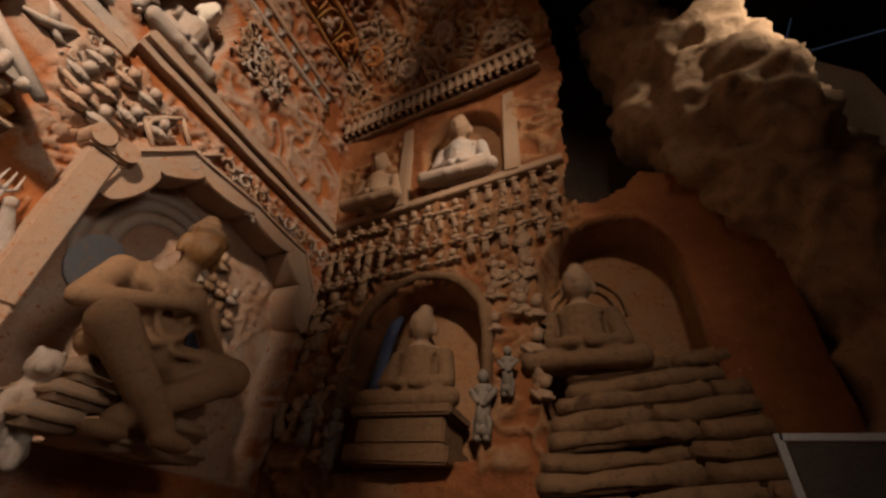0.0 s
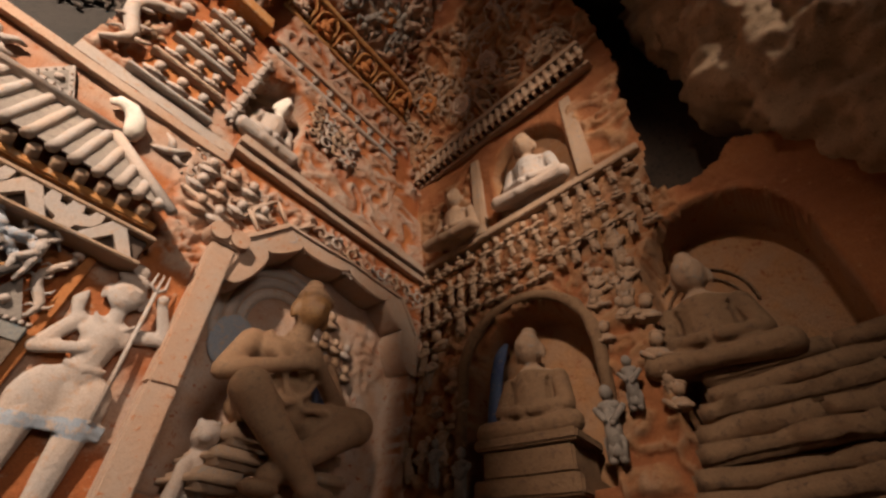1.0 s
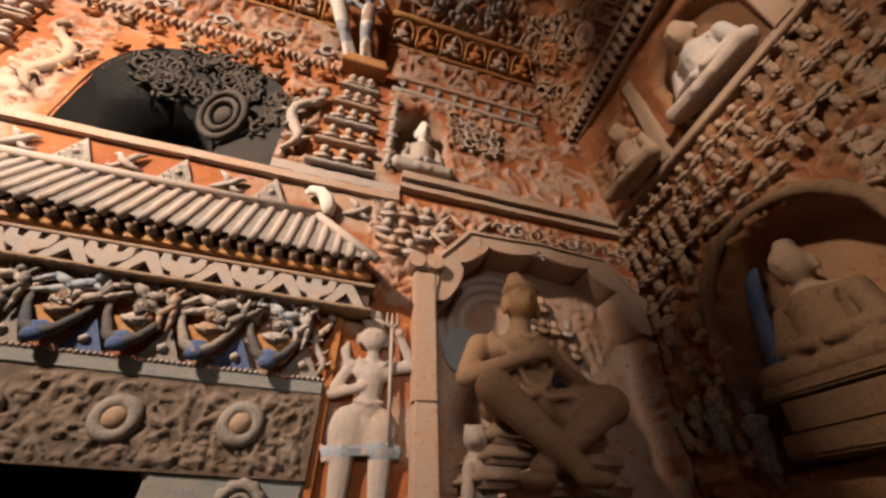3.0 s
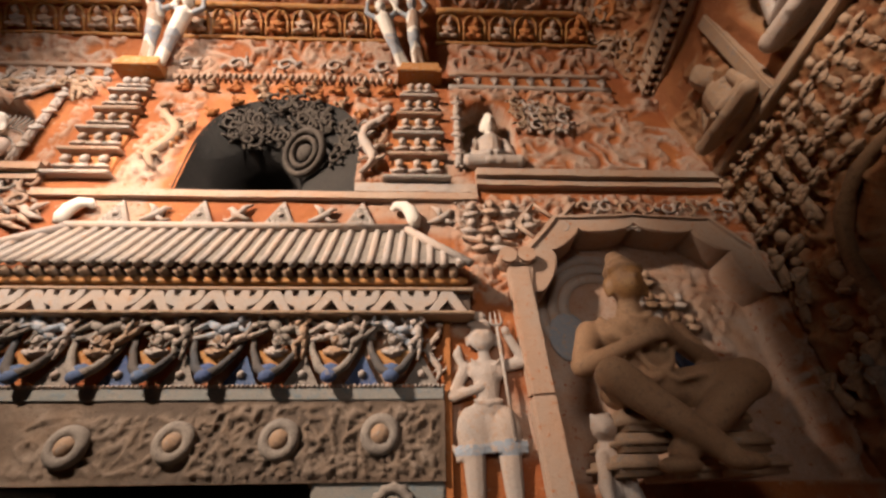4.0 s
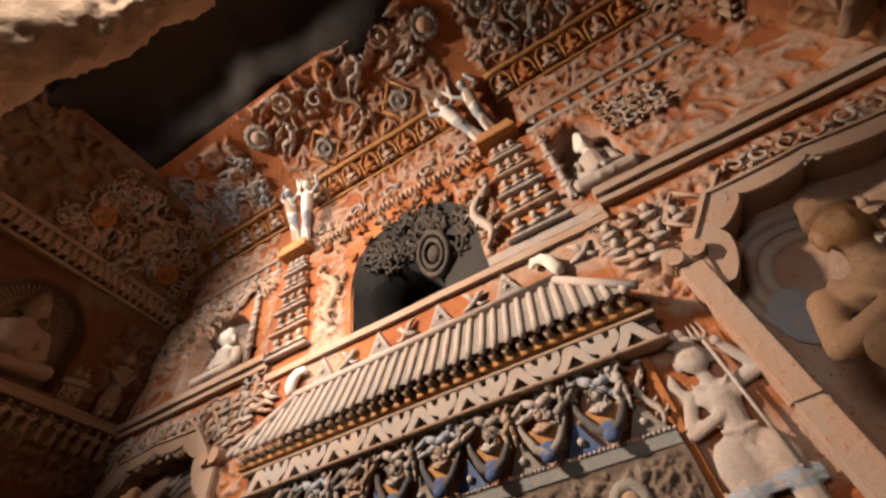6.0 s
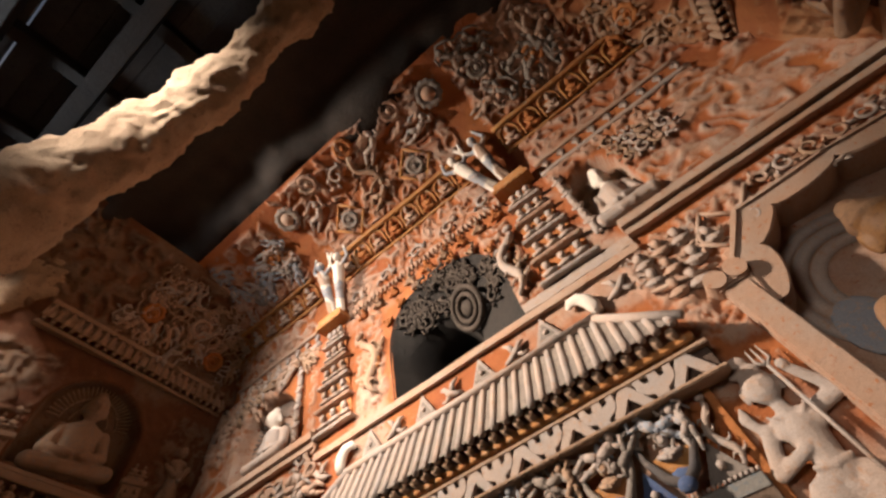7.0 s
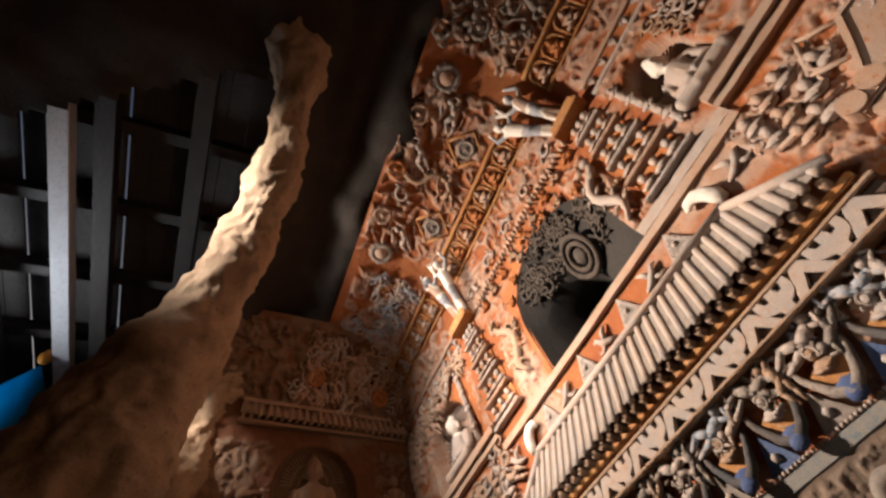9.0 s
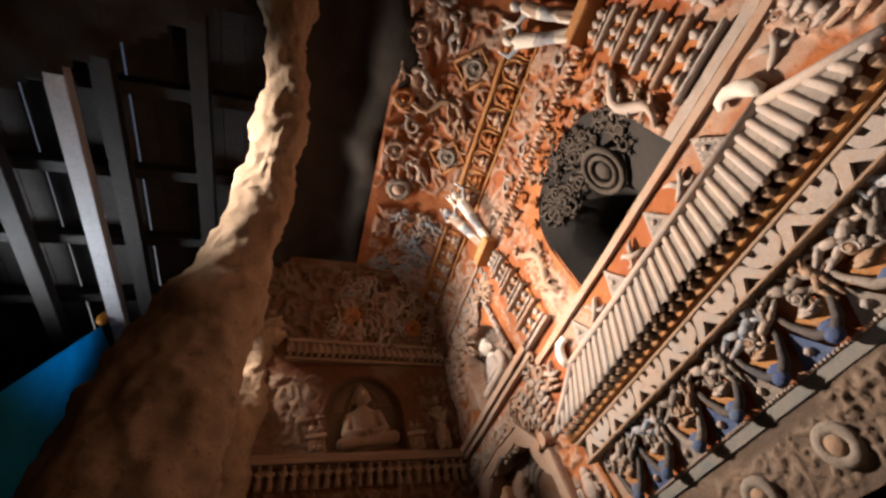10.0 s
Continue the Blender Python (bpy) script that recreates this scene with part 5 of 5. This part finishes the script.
cell_row(NORTH, -1.55, 1.75, 7.02, 9, "row of seated figures over the window arch", (M_OCHRE, M_TAN), 1.0, 0.0, False)
for u0, u1 in ((2.5, 5.0), (-5.0, -2.5)):
    rail(NORTH, u0, u1, 7.26, 0.05, M_PALE, "wavy pale carved garland rail")
    for k in range(9):
        thing("hanging_tassel", local(NORTH.at(u0 + 0.16 + 0.28 * k, 7.48, 0.02), 0, 0, 0, 180, 0.62), "small pale tassel on an orange band", "relief", "tassels", mesh_of("bust", M_PALE))
    rail(NORTH, u0, u1, 7.60, 0.04, M_PINK, "pink carved rail along the wall")
# toothed curtain over the window
valance = thing("toothed_valance", NORTH.at(0.08, 7.36, 0.02), "pale toothed stone valance over the window", "relief")
bm = bmesh.new()
add_limb(bm, (0, 0, 0.03), (0, -0.11, 0.05), 0.035, 0.018, 6)
tooth = finish("tooth", bm, M_PINK)
for k in range(36):
    x = -1.62 + 3.24 * k / 35
    part("tooth", tooth, valance, local(I4, x, 0.06 - 0.06 * (x / 1.6) ** 2, 0, 0, 1))
for s in (1, -1):
    thing("dragon_relief", local(NORTH.at(0.1 + 1.33 * s, 6.0, 0.03), 0, 0, 0, -8 * s, 1.0, s < 0), "pale dragon carved beside the window", "relief", "window dragons", mesh_of("dragon", M_PALE if s > 0 else M_TAN))
for k in range(11):
    a = math.pi * (k + 0.5) / 11
    thing("window_figure", local(NORTH.at(0.21 + 1.30 * math.cos(a), 5.85 + 1.16 * math.sin(a), 0.02), 0, -0.1, 0, math.degrees(a) - 90, 0.85), "small ochre figure round the window arch", "relief", "figures round the window", mesh_of("seated", M_OCHRE if k % 3 else M_TAN))
for u0 in (-1.5, -0.75, 0, 0.75, 1.5):
    thing("canopy_scroll", local(NORTH.at(u0, 7.66, 0.02), 0, 0, 0, 30 * u0, 1.25), "pale carved scroll above the window", "relief", "canopy scrolls", mesh_of("scroll", M_PALE))
# lotus on the window soffit with scrolls
lotus = thing("soffit_lotus", Matrix.Translation((0.50, 4.24, 6.02)) @ Vector((-0.30, -0.6, -0.24)).to_track_quat("Z", "Y").to_matrix().to_4x4(), "large grey concentric lotus carved on the window soffit", "rosette")
for r0, r1 in ((0.0, 0.13), (0.17, 0.24), (0.28, 0.36)):
    bm = bmesh.new()
    if r0 == 0:
        add_ball(bm, (0, 0, 0.0), (0.13, 0.13, 0.07), 16)
    else:
        add_ring(bm, (0, 0, 0), r0, r1, 0.07, 36)
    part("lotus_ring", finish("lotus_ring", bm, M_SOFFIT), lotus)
for k in range(70):
    a, g = math.pi * (0.03 + 0.72 * ((k * 0.381966) % 1.0)), 0.62 + 0.36 * ((k * 0.7548) % 1.0)
    rim = window_rim(a)
    p = Vector((THROAT[0] + g * (rim[0] - THROAT[0]), np.interp(-g, [-q[1] for q in FUNNEL], [q[0] for q in FUNNEL]) - 0.02, THROAT[1] + g * (rim[1] - THROAT[1])))
    if (p - Vector((0.50, 4.24, 6.02))).length < 0.36:
        continue
    out = Vector((-0.25 * math.cos(a), -0.6, -0.25 * math.sin(a)))
    thing("soffit_scroll", local(Matrix.Translation(p) @ out.to_track_quat("Z", "Y").to_matrix().to_4x4(), 0, 0, 0, 67 * k, random.uniform(0.65, 1.0), k % 2 == 0), "carved flame scroll on the window soffit, darkened for shade", "relief", "soffit scrolls", mesh_of("scroll", M_SOFFIT))


# ---- upper niches with whitewashed statues ----
thing("white_statue", NORTH.at(3.06, 5.58, -0.20) @ Matrix.Diagonal((0.80, 1.06, 0.85, 1)), "whitewashed seated statue in a small arched niche", "statue", "upper niche statues", white_mesh)
thing("white_statue", NORTH.at(-3.72, 5.52, -0.22) @ Matrix.Scale(0.95, 4), "whitewashed seated statue in a small arched niche", "statue", "upper niche statues", white_mesh)


def ribbed_halo(wall, u, v, d, r, mat, label):
    h = thing("ribbed_halo", wall.at(u, v, d), label, "halo", "upper halos")
    bm = bmesh.new()
    for k in range(28):
        a = math.pi * (k + 0.5) / 28
        add_limb(bm, (r * 0.72 * math.cos(a), r * 0.72 * math.sin(a), 0.01), (r * math.cos(a), r * math.sin(a), 0.03), 0.011, 0.016, 4)
    part("flame_ribs", finish("flame_ribs", bm, mat), h)
    for rr in (0.68, 0.45):
        bm = bmesh.new()
        for k in range(16):
            a, b = math.pi * k / 16, math.pi * (k + 1) / 16
            add_limb(bm, (r * rr * math.cos(a), r * rr * math.sin(a), 0.01), (r * rr * math.cos(b), r * rr * math.sin(b), 0.01), 0.014, 0.014, 4)
        part("halo_ring", finish("halo_ring", bm, mat), h)


ribbed_halo(NORTH, 3.05, 6.35, -0.27, 0.42, M_TAN, "ribbed flame halo carved behind the statue")
ribbed_halo(NORTH, -3.78, 6.0, -0.25, 0.72, M_GREYST, "ribbed grey halo carved behind the statue")
for k in range(14):
    thing("vine_scroll", local(NORTH.at(3.5 + 0.2 * (k % 4) + random.uniform(-0.04, 0.04), 6.35 + 0.17 * (k // 4), 0.05), 0, 0, 0, 67 * k, random.uniform(0.7, 0.95)), "pale carved vine scroll beside the niche", "relief", "vine scrolls", mesh_of("scroll", M_PALE if k % 2 else M_TAN))
for k in range(26):
    thing("apsara_relief", local(NORTH.at(random.uniform(-5.6, -2.6), random.choice((6.75, 6.95, 7.1)) + random.uniform(-0.1, 0.1), 0.03), 0, 0, 0, random.uniform(-60, 60), random.uniform(0.8, 1.2), k % 2 == 0), "pale carved flying figure above the niche", "relief", "figures above the niche",
          mesh_of("flyer", (M_PALE, M_PINK, M_TAN)[k % 3]))
for s in (1, -1):
    for k in range(4):
        thing("niche_attendant", local(NORTH.at(2.60 * s if s > 0 else -2.95, 5.56 + 0.34 * k, 0.03), 0, 0, 0, 0, 0.95), "pale attendant carved beside the upper niche", "relief", "attendants beside the niche", mesh_of("standing", M_PALE))
for k in range(30):
    thing("wall_scroll", local(NORTH.at(-2.5 - 0.24 * (k % 14), 4.62 + 0.28 * (k // 14), 0.02), 0, 0, 0, 80 * k, random.uniform(0.85, 1.1), k % 2 == 0), "pale carved scroll below the ledge", "relief", "scrolls below the ledge", mesh_of("scroll" if k % 3 else "flyer", M_PALE if k % 2 else M_PINK))

# ---- east wall ----
def side_roof(wall, u0, u1, v, reach, rows, label, mat):
    """A long carved eave with tile ends, running along a side wall."""
    sgn = -1 if wall.side == "w" else 1
    tilt = Matrix.Rotation(math.atan(wall.rise) * sgn, 4, "Z")
    rf = thing("side_roof", wall.at((u0 + u1) / 2, v, 0) @ tilt, label, "carved roof")
    w = (u1 - u0) / math.cos(math.atan(wall.rise))
    for y0, y1, z1, n in ((-0.16, -0.10, reach * 0.6, "eave_board"), (0.22, 0.30, 0.12, "ridge")):
        bm = bmesh.new()
        add_box(bm, (-w / 2, y0, -0.1), (w / 2, y1, z1), 0.012)
        part(n, finish(n, bm, mat, False), rf)
    bm = bmesh.new()
    add_plate(bm, [(-w / 2, -0.04), (w / 2, -0.04), (w / 2, 0.24), (-w / 2, 0.24)], -0.02, 0.02)
    for q in bm.verts:
        q.co.z += reach * (1 - (q.co.y + 0.04) / 0.28)
    part("roof_deck", finish("roof_deck", bm, mat, False), rf)
    bm = bmesh.new()
    add_tube(bm, [(0, -0.05, reach + 0.01), (0, 0.10, reach * 0.5 + 0.02), (0, 0.24, 0.06)], w / rows * 0.32, 6)
    tile = finish("roof_tile", bm, mat)
    bm = bmesh.new()
    add_box(bm, (-w / rows * 0.2, -0.10, 0.0), (w / rows * 0.2, -0.03, reach), 0.006)
    raf = finish("rafter", bm, mat, False)
    for k in range(rows):
        x = -w / 2 + w * (k + 0.5) / rows
        part("roof_tile", tile, rf, Matrix.Translation((x, 0, 0)))
        part("rafter", raf, rf, Matrix.Translation((x, 0, 0)))
    return rf


side_roof(EAST, 0.05, 3.35, 7.30, 0.22, 26, "carved roof with tile ends on the ochre side wall", M_TAN)
side_roof(WEST, 0.15, 3.6, 7.42, 0.22, 24, "carved roof with tile ends on the dim side wall", M_TAN)


def bar(wall, u, v0, v1, half, d, mat, label):
    bm = bmesh.new()
    add_box(bm, (-half, 0, -0.1), (half, v1 - v0, d), 0.02, 0.006)
    thing("wall_post", wall.at(u, v0, 0), label, "carved post", "posts of the roofed niche", finish("wall_post", bm, mat, False))


bar(EAST, 1.22, 5.42, 6.95, 0.085, 0.16, M_TAN, "square stone post under the carved roof")
bar(EAST, 2.85, 5.45, 7.0, 0.10, 0.16, M_TAN, "square stone post under the carved roof")
white_dim = thing("upper_statue", EAST.at(2.08, 5.62, -0.18) @ Matrix.Scale(1.15, 4), "pale seated statue in the roofed side niche", "statue", mesh=white_mesh.copy())
white_dim.data.materials[0] = M_TAN
thing("attendant_statue", EAST.at(0.80, 5.5, 0.0) @ Matrix.Scale(1.0, 4), "pale kneeling attendant statue beside the post", "statue", mesh=tan_mesh)
e_ledge = thing("stone_ledge", EAST.at(1.75, 5.40, 0) @ Matrix.Rotation(math.atan(0.10), 4, "Z"), "tan stone ledge under the roofed niche", "ledge", "wall ledges")
for y0, y1, z in ((-0.05, 0.03, 0.16), (0.04, 0.10, 0.12)):
    bm = bmesh.new()
    add_box(bm, (-1.75, y0, -0.1), (1.75, y1, z), 0.012)
    part("moulding", finish("moulding", bm, M_TAN, False), e_ledge)
for r in range(4):
    row = thing("figure_row", EAST.at(1.75, 5.13 - 0.26 * r, 0.03) @ Matrix.Rotation(math.atan(0.10), 4, "Z"), "worn row of small figures on the ochre wall", "relief band", "rows of small figures")
    n = 16
    for k in range(n):
        x = -1.7 + 3.4 * (k + 0.5) / n + random.uniform(-0.03, 0.03)
        part("small_figure", mesh_of(("seated", "bust", "standing")[(r + k // 5) % 3], M_TAN), row, local(I4, x, random.uniform(-0.02, 0.02), 0.03, random.uniform(-8, 8), 0.85 if r != 1 else 0.7))
e_arch = thing("niche_arch", EAST.at(1.68, 0, 0), "worn ochre arch rim round the side niche", "arch", "niche arches")
bm = bmesh.new()
pts = [(-0.84, 2.3, 0.05)] + [(-0.84 * math.cos(math.pi * k / 14), 3.4 + 0.82 * math.sin(math.pi * k / 14), 0.06) for k in range(15)] + [(0.84, 2.3, 0.05)]
add_tube(bm, pts, [random.uniform(0.045, 0.085) for q in pts], 8)
part("rim", finish("rim", bm, M_BROWN), e_arch)
thing("niche_buddha", EAST.at(1.68, 2.62, -0.25) @ Matrix.Scale(1.12, 4), "brown seated robed statue in an arched side niche", "statue", mesh=brown_mesh)
bench = thing("statue_bench", EAST.at(1.68, 2.52, 0), "stepped stone bench under the niche statue", "bench")
for nm, hw, y0, y1, z in (("bench_top", 0.55, 0.0, 0.10, 0.22), ("bench_body", 0.48, -0.245, 0.005, 0.16), ("bench_foot", 0.55, -0.42, -0.25, 0.22)):
    bm = bmesh.new()
    add_box(bm, (-hw, y0, -0.35), (hw, y1, z), 0.02, 0.008)
    part(nm, finish(nm, bm, M_BROWN, False), bench)
bm = bmesh.new()
add_tube(bm, [(-0.5, 3.9, -0.30), (-0.56, 3.5, -0.25), (-0.58, 3.0, -0.2), (-0.56, 2.6, -0.15)], 0.09, 8, 0.4)
thing("painted_strip", EAST.at(1.68, 0, 0), "blue painted strip on the niche wall", "relief", mesh=finish("painted_strip", bm, M_BLUE))
for u, v, sc in ((0.92, 2.15, 1.3), (2.52, 2.25, 1.45), (0.55, 2.4, 1.1), (2.75, 2.6, 1.1)):
    thing("side_guardian", local(EAST.at(u, v, 0.1), 0, 0, 0, 0, sc), "weathered dark guardian standing beside the niche", "statue", "niche guardians", mesh_of("standing", M_GREYST))
thing("corner_buddha", EAST.at(3.44, 2.76, -0.30) @ Matrix.Scale(1.12, 4), "weathered seated statue in a hollow near the cave mouth", "statue", mesh=brown_mesh)
bm = bmesh.new()
for k in range(28):
    a0, a1 = math.pi * k / 28, math.pi * (k + 1) / 28
    for rr in (0.34, 0.44):
        add_limb(bm, (rr * math.cos(a0), rr * 1.1 * math.sin(a0), 0), (rr * math.cos(a1), rr * 1.1 * math.sin(a1), 0), 0.014, 0.014, 4)
thing("worn_halo", EAST.at(3.44, 3.55, -0.52), "worn halo rings behind the seated statue", "halo", mesh=finish("worn_halo", bm, M_BROWN))
strata = thing("stone_strata", EAST.at(3.75, 1.45, 0) @ Matrix.Rotation(math.atan(0.10), 4, "Z"), "stacked eroded sandstone courses under the statue", "rock base")
for k in range(9):
    x, first = -0.86 + 0.06 * k + random.uniform(0, 0.08), True
    while x < 0.85:
        w = random.uniform(0.7, 1.3)
        x1 = min(x + w, 0.98)
        bm = bmesh.new()
        n = max(3, int((x1 - x) / 0.12))
        front = 0.42 - 0.05 * k + random.uniform(-0.05, 0.05)
        for j in range(n):
            a, b = x + (x1 - x) * j / n, x + (x1 - x) * (j + 1) / n
            add_box(bm, (a, 0.15 * k, -0.5), (b, 0.15 * k + 0.147, front), 0.0)
        bmesh.ops.remove_doubles(bm, verts=bm.verts, dist=0.004)
        for q in bm.verts:
            q.co += Vector((0, 0.3, 1)) * 0.06 * noise.fractal(Vector((q.co.x * 3, q.co.y * 6, k)), 1.0, 2.0, 3)
        bmesh.ops.bevel(bm, geom=[e for e in bm.edges if e.calc_face_angle(0) > 0.7], offset=0.03, segments=2, affect="EDGES")
        part("course_block", finish("course_block", bm, M_BROWN), strata)
        x = x1 + random.uniform(0.004, 0.012)
for k in range(36):
    u, v = random.uniform(0.1, 3.4), random.uniform(7.75, 9.2)
    thing("side_relief", local(EAST.at(u, v, 0.03), 0, 0, 0, random.uniform(0, 360), random.uniform(0.8, 1.3), k % 2 == 0), "worn carved figure above the side roof", "relief", "reliefs above the side roof", mesh_of("flyer" if k % 3 else "scroll", M_TAN))
for k in range(30):
    u = random.choice((random.uniform(0.08, 0.85), random.uniform(2.5, 3.05)))
    thing("side_relief", local(EAST.at(u, random.uniform(2.2, 4.1), 0.05), 0, 0, 0, random.uniform(-20, 20), random.uniform(0.8, 1.25)), "worn carved figure beside the niche", "relief", "reliefs beside the niche", mesh_of("bust" if k % 2 else "standing", M_TAN))
for u, v, kd in ((0.75, 8.5, 2), (1.3, 8.05, 0), (0.35, 8.9, 2), (2.0, 8.4, 0)):
    thing("side_flower", local(EAST.at(u, v, 0.05), 0, 0, 0, 0, 1.1), "round carved flower above the side roof", "relief", "flowers above the side roof", MESH["flower", kd])

# ---- west wall ----
thing("west_statue", WEST.at(2.05, 5.55, -0.28) @ Matrix.Scale(1.25, 4), "dim seated statue in the arched niche of the side wall", "statue", mesh=tan_mesh.copy())
ribbed_halo(WEST, 2.05, 6.35, -0.3, 0.62, M_TAN, "worn halo behind the dim statue")
for u in (1.05, 3.05):
    tw = thing("side_tower", WEST.at(u, 5.45, 0), "small storeyed tower carved beside the niche", "relief tower", "side towers")
    for k in range(4):
        bm = bmesh.new()
        hw = 0.20 - 0.02 * k
        add_box(bm, (-hw, 0.38 * k + 0.28, 0), (hw, 0.38 * k + 0.36, 0.14), 0.012)
        part("storey_slab", finish("storey_slab", bm, M_TAN, False), tw)
        bm = bmesh.new()
        add_box(bm, (-hw + 0.04, 0.38 * k, 0), (hw - 0.04, 0.38 * k + 0.28, 0.08), 0.01)
        part("storey_wall", finish("storey_wall", bm, M_TAN, False), tw)
        for x in (-0.07, 0.07):
            part("storey_figure", mesh_of("seated", M_TAN), tw, local(I4, x, 0.38 * k + 0.03, 0.08, 0, 0.75))
thing("west_attendant", local(WEST.at(0.48, 5.5, 0.02), 0, 0, 0, 0, 2.6), "standing attendant statue with a halo on the side wall", "statue", mesh=mesh_of("standing", M_TAN))
w_ledge = thing("stone_ledge", WEST.at(2.2, 5.34, 0) @ Matrix.Rotation(-math.atan(0.13), 4, "Z"), "dim stone ledge under the side niche", "ledge", "wall ledges")
for y0, y1, z in ((-0.08, 0.02, 0.16), (0.03, 0.10, 0.12)):
    bm = bmesh.new()
    add_box(bm, (-2.2, y0, -0.1), (2.2, y1, z), 0.012)
    part("moulding", finish("moulding", bm, M_TAN, False), w_ledge)
row = thing("figure_row", WEST.at(2.2, 4.86, 0.04) @ Matrix.Rotation(-math.atan(0.13), 4, "Z"), "row of standing figures below the side ledge", "relief band", "rows of small figures")
for k in range(22):
    part("small_figure", mesh_of("standing", M_TAN), row, local(I4, -2.1 + 0.195 * k, 0, 0.02, random.uniform(-4, 4), 0.95))
for k in range(60):
    u, v = random.uniform(0.1, 2.6), random.uniform(7.85, 9.4)
    thing("side_relief", local(WEST.at(u, v, 0.03), 0, 0, 0, random.uniform(0, 360), random.uniform(0.8, 1.25), k % 2 == 0), "pale carved flying figure above the side roof", "relief", "reliefs above the side roof", mesh_of("flyer" if k % 4 else "scroll", (M_PALE, M_TAN, M_PINK)[k % 3]))
for u, v, kd in ((0.75, 8.15, 2), (1.3, 8.6, 0), (2.2, 8.4, 2)):
    thing("side_flower", local(WEST.at(u, v, 0.05), 0, 0, 0, 0, 1.2), "round carved flower above the side roof", "relief", "flowers above the side roof", MESH["flower", kd])

# ---- outside: timber canopy, blue sheet, posts ----
canopy = thing("timber_canopy", I4, "dark timber canopy roof outside the cave", "canopy")
# boards run on past the visible canopy to block the sky
for k in range(28):
    y0 = 2.0 - 0.42 * k
    bm = bmesh.new()
    add_box(bm, (-11.5, y0 - (0.415 if k not in (10, 14) else 0.37), 11.55), (9.5, y0, 11.62), 0.008)
    part("roof_board", finish("roof_board", bm, M_BOARD, False), canopy)
for k in range(7):
    bm = bmesh.new()
    x = -10.6 + 1.85 * k
    add_box(bm, (x - 0.13, -9.5, 11.2), (x + 0.13, -0.3, 11.52), 0.015)
    part("rafter", finish("rafter", bm, M_WOOD, False), canopy)
for y, z, mt, nm in ((-1.25, 10.9, M_WOOD, "purlin"), (-2.75, 10.9, M_WOOD, "purlin"), (-3.42, 10.9, M_POST, "white_beam"), (-4.7, 10.9, M_WOOD, "purlin")):
    bm = bmesh.new()
    add_box(bm, (-11, y - 0.16, z - 0.16), (1.4, y + 0.16, z + 0.16), 0.015)
    part(nm, finish(nm, bm, mt, False), canopy)
# unseen screens added round the canopy to shut out sky light
for x0, x1 in ((-11.5, -4.6), (-4.5, 2.4), (2.5, 9.5)):
    bm = bmesh.new()
    add_box(bm, (x0, -9.75, 0.0), (x1, -9.6, 11.55), 0.01)
    tagged(new("timber_screen", finish("timber_screen", bm, M_WOOD, False)), "dark screen wall added to block the sky", "screen wall", kind="structure")
for x0, x1 in ((-11.65, -11.52), (9.52, 9.65)):
    bm = bmesh.new()
    add_box(bm, (x0, -9.75, 0.0), (x1, 5.0, 11.55), 0.01)
    tagged(new("timber_screen", finish("timber_screen", bm, M_WOOD, False)), "dark screen wall added to block the sky", "screen wall", kind="structure")
bm = bmesh.new()
add_plate(bm, [(-3.5, 0.0), (-2.9, 0.0), (-2.85, 7.9), (-3.15, 8.2), (-3.5, 7.6)], 0.0, 0.12)
tagged(new("grey_panel", finish("grey_panel", bm, M_POST, False)), "pale grey panel standing outside the cave mouth", "panel").matrix_world = Matrix.Translation((7.25, 0, 0)) @ Matrix.Rotation(radians(90), 4, "Z") @ Matrix.Rotation(radians(90), 4, "X")
bm = bmesh.new()
sheet = [(-9.0, 0.0), (-2.6, 0.0), (-3.0, 4.2), (-4.8, 6.9), (-7.4, 10.7), (-9.0, 10.9)]
add_plate(bm, sheet, 0, 0.03)
tarp = tagged(new("blue_sheet", finish("blue_sheet", bm, M_TARP, False)), "bright blue protective sheet hung outside the cave", "sheet")
tarp.matrix_world = Matrix.Translation((0, -3.75, 0)) @ Matrix.Rotation(radians(90), 4, "X")
bm = bmesh.new()
add_ball(bm, (0, 0, 0), (0.13, 0.13, 0.18), 12)
add_ball(bm, (0, 0, 0.19), (0.07, 0.07, 0.05), 8)
thing("orange_lamp_cap", Matrix.Translation((-7.2, -3.7, 10.75)), "small orange cap at the corner of the sheet", "cap", mesh=finish("orange_lamp_cap", bm, M_LANTERN))
frame_rail = thing("steel_frame", Matrix.Translation((5.2, -0.42, 0)), "slim steel frame with a dark glass panel", "display frame")
bm = bmesh.new()
add_box(bm, (-0.02, -0.02, 0), (0.02, 0.02, 2.35), 0.004)
part("upright", finish("upright", bm, M_STEEL, False), frame_rail)
bm = bmesh.new()
add_box(bm, (-0.02, -1.2, 2.31), (0.02, 0.0, 2.35), 0.004)
part("top_rail", finish("top_rail", bm, M_STEEL, False), frame_rail)
bm = bmesh.new()
add_box(bm, (-0.006, -1.15, 0.1), (0.006, -0.03, 2.3), 0.0)
part("glass_panel", finish("glass_panel", bm, M_WOOD, False), frame_rail)
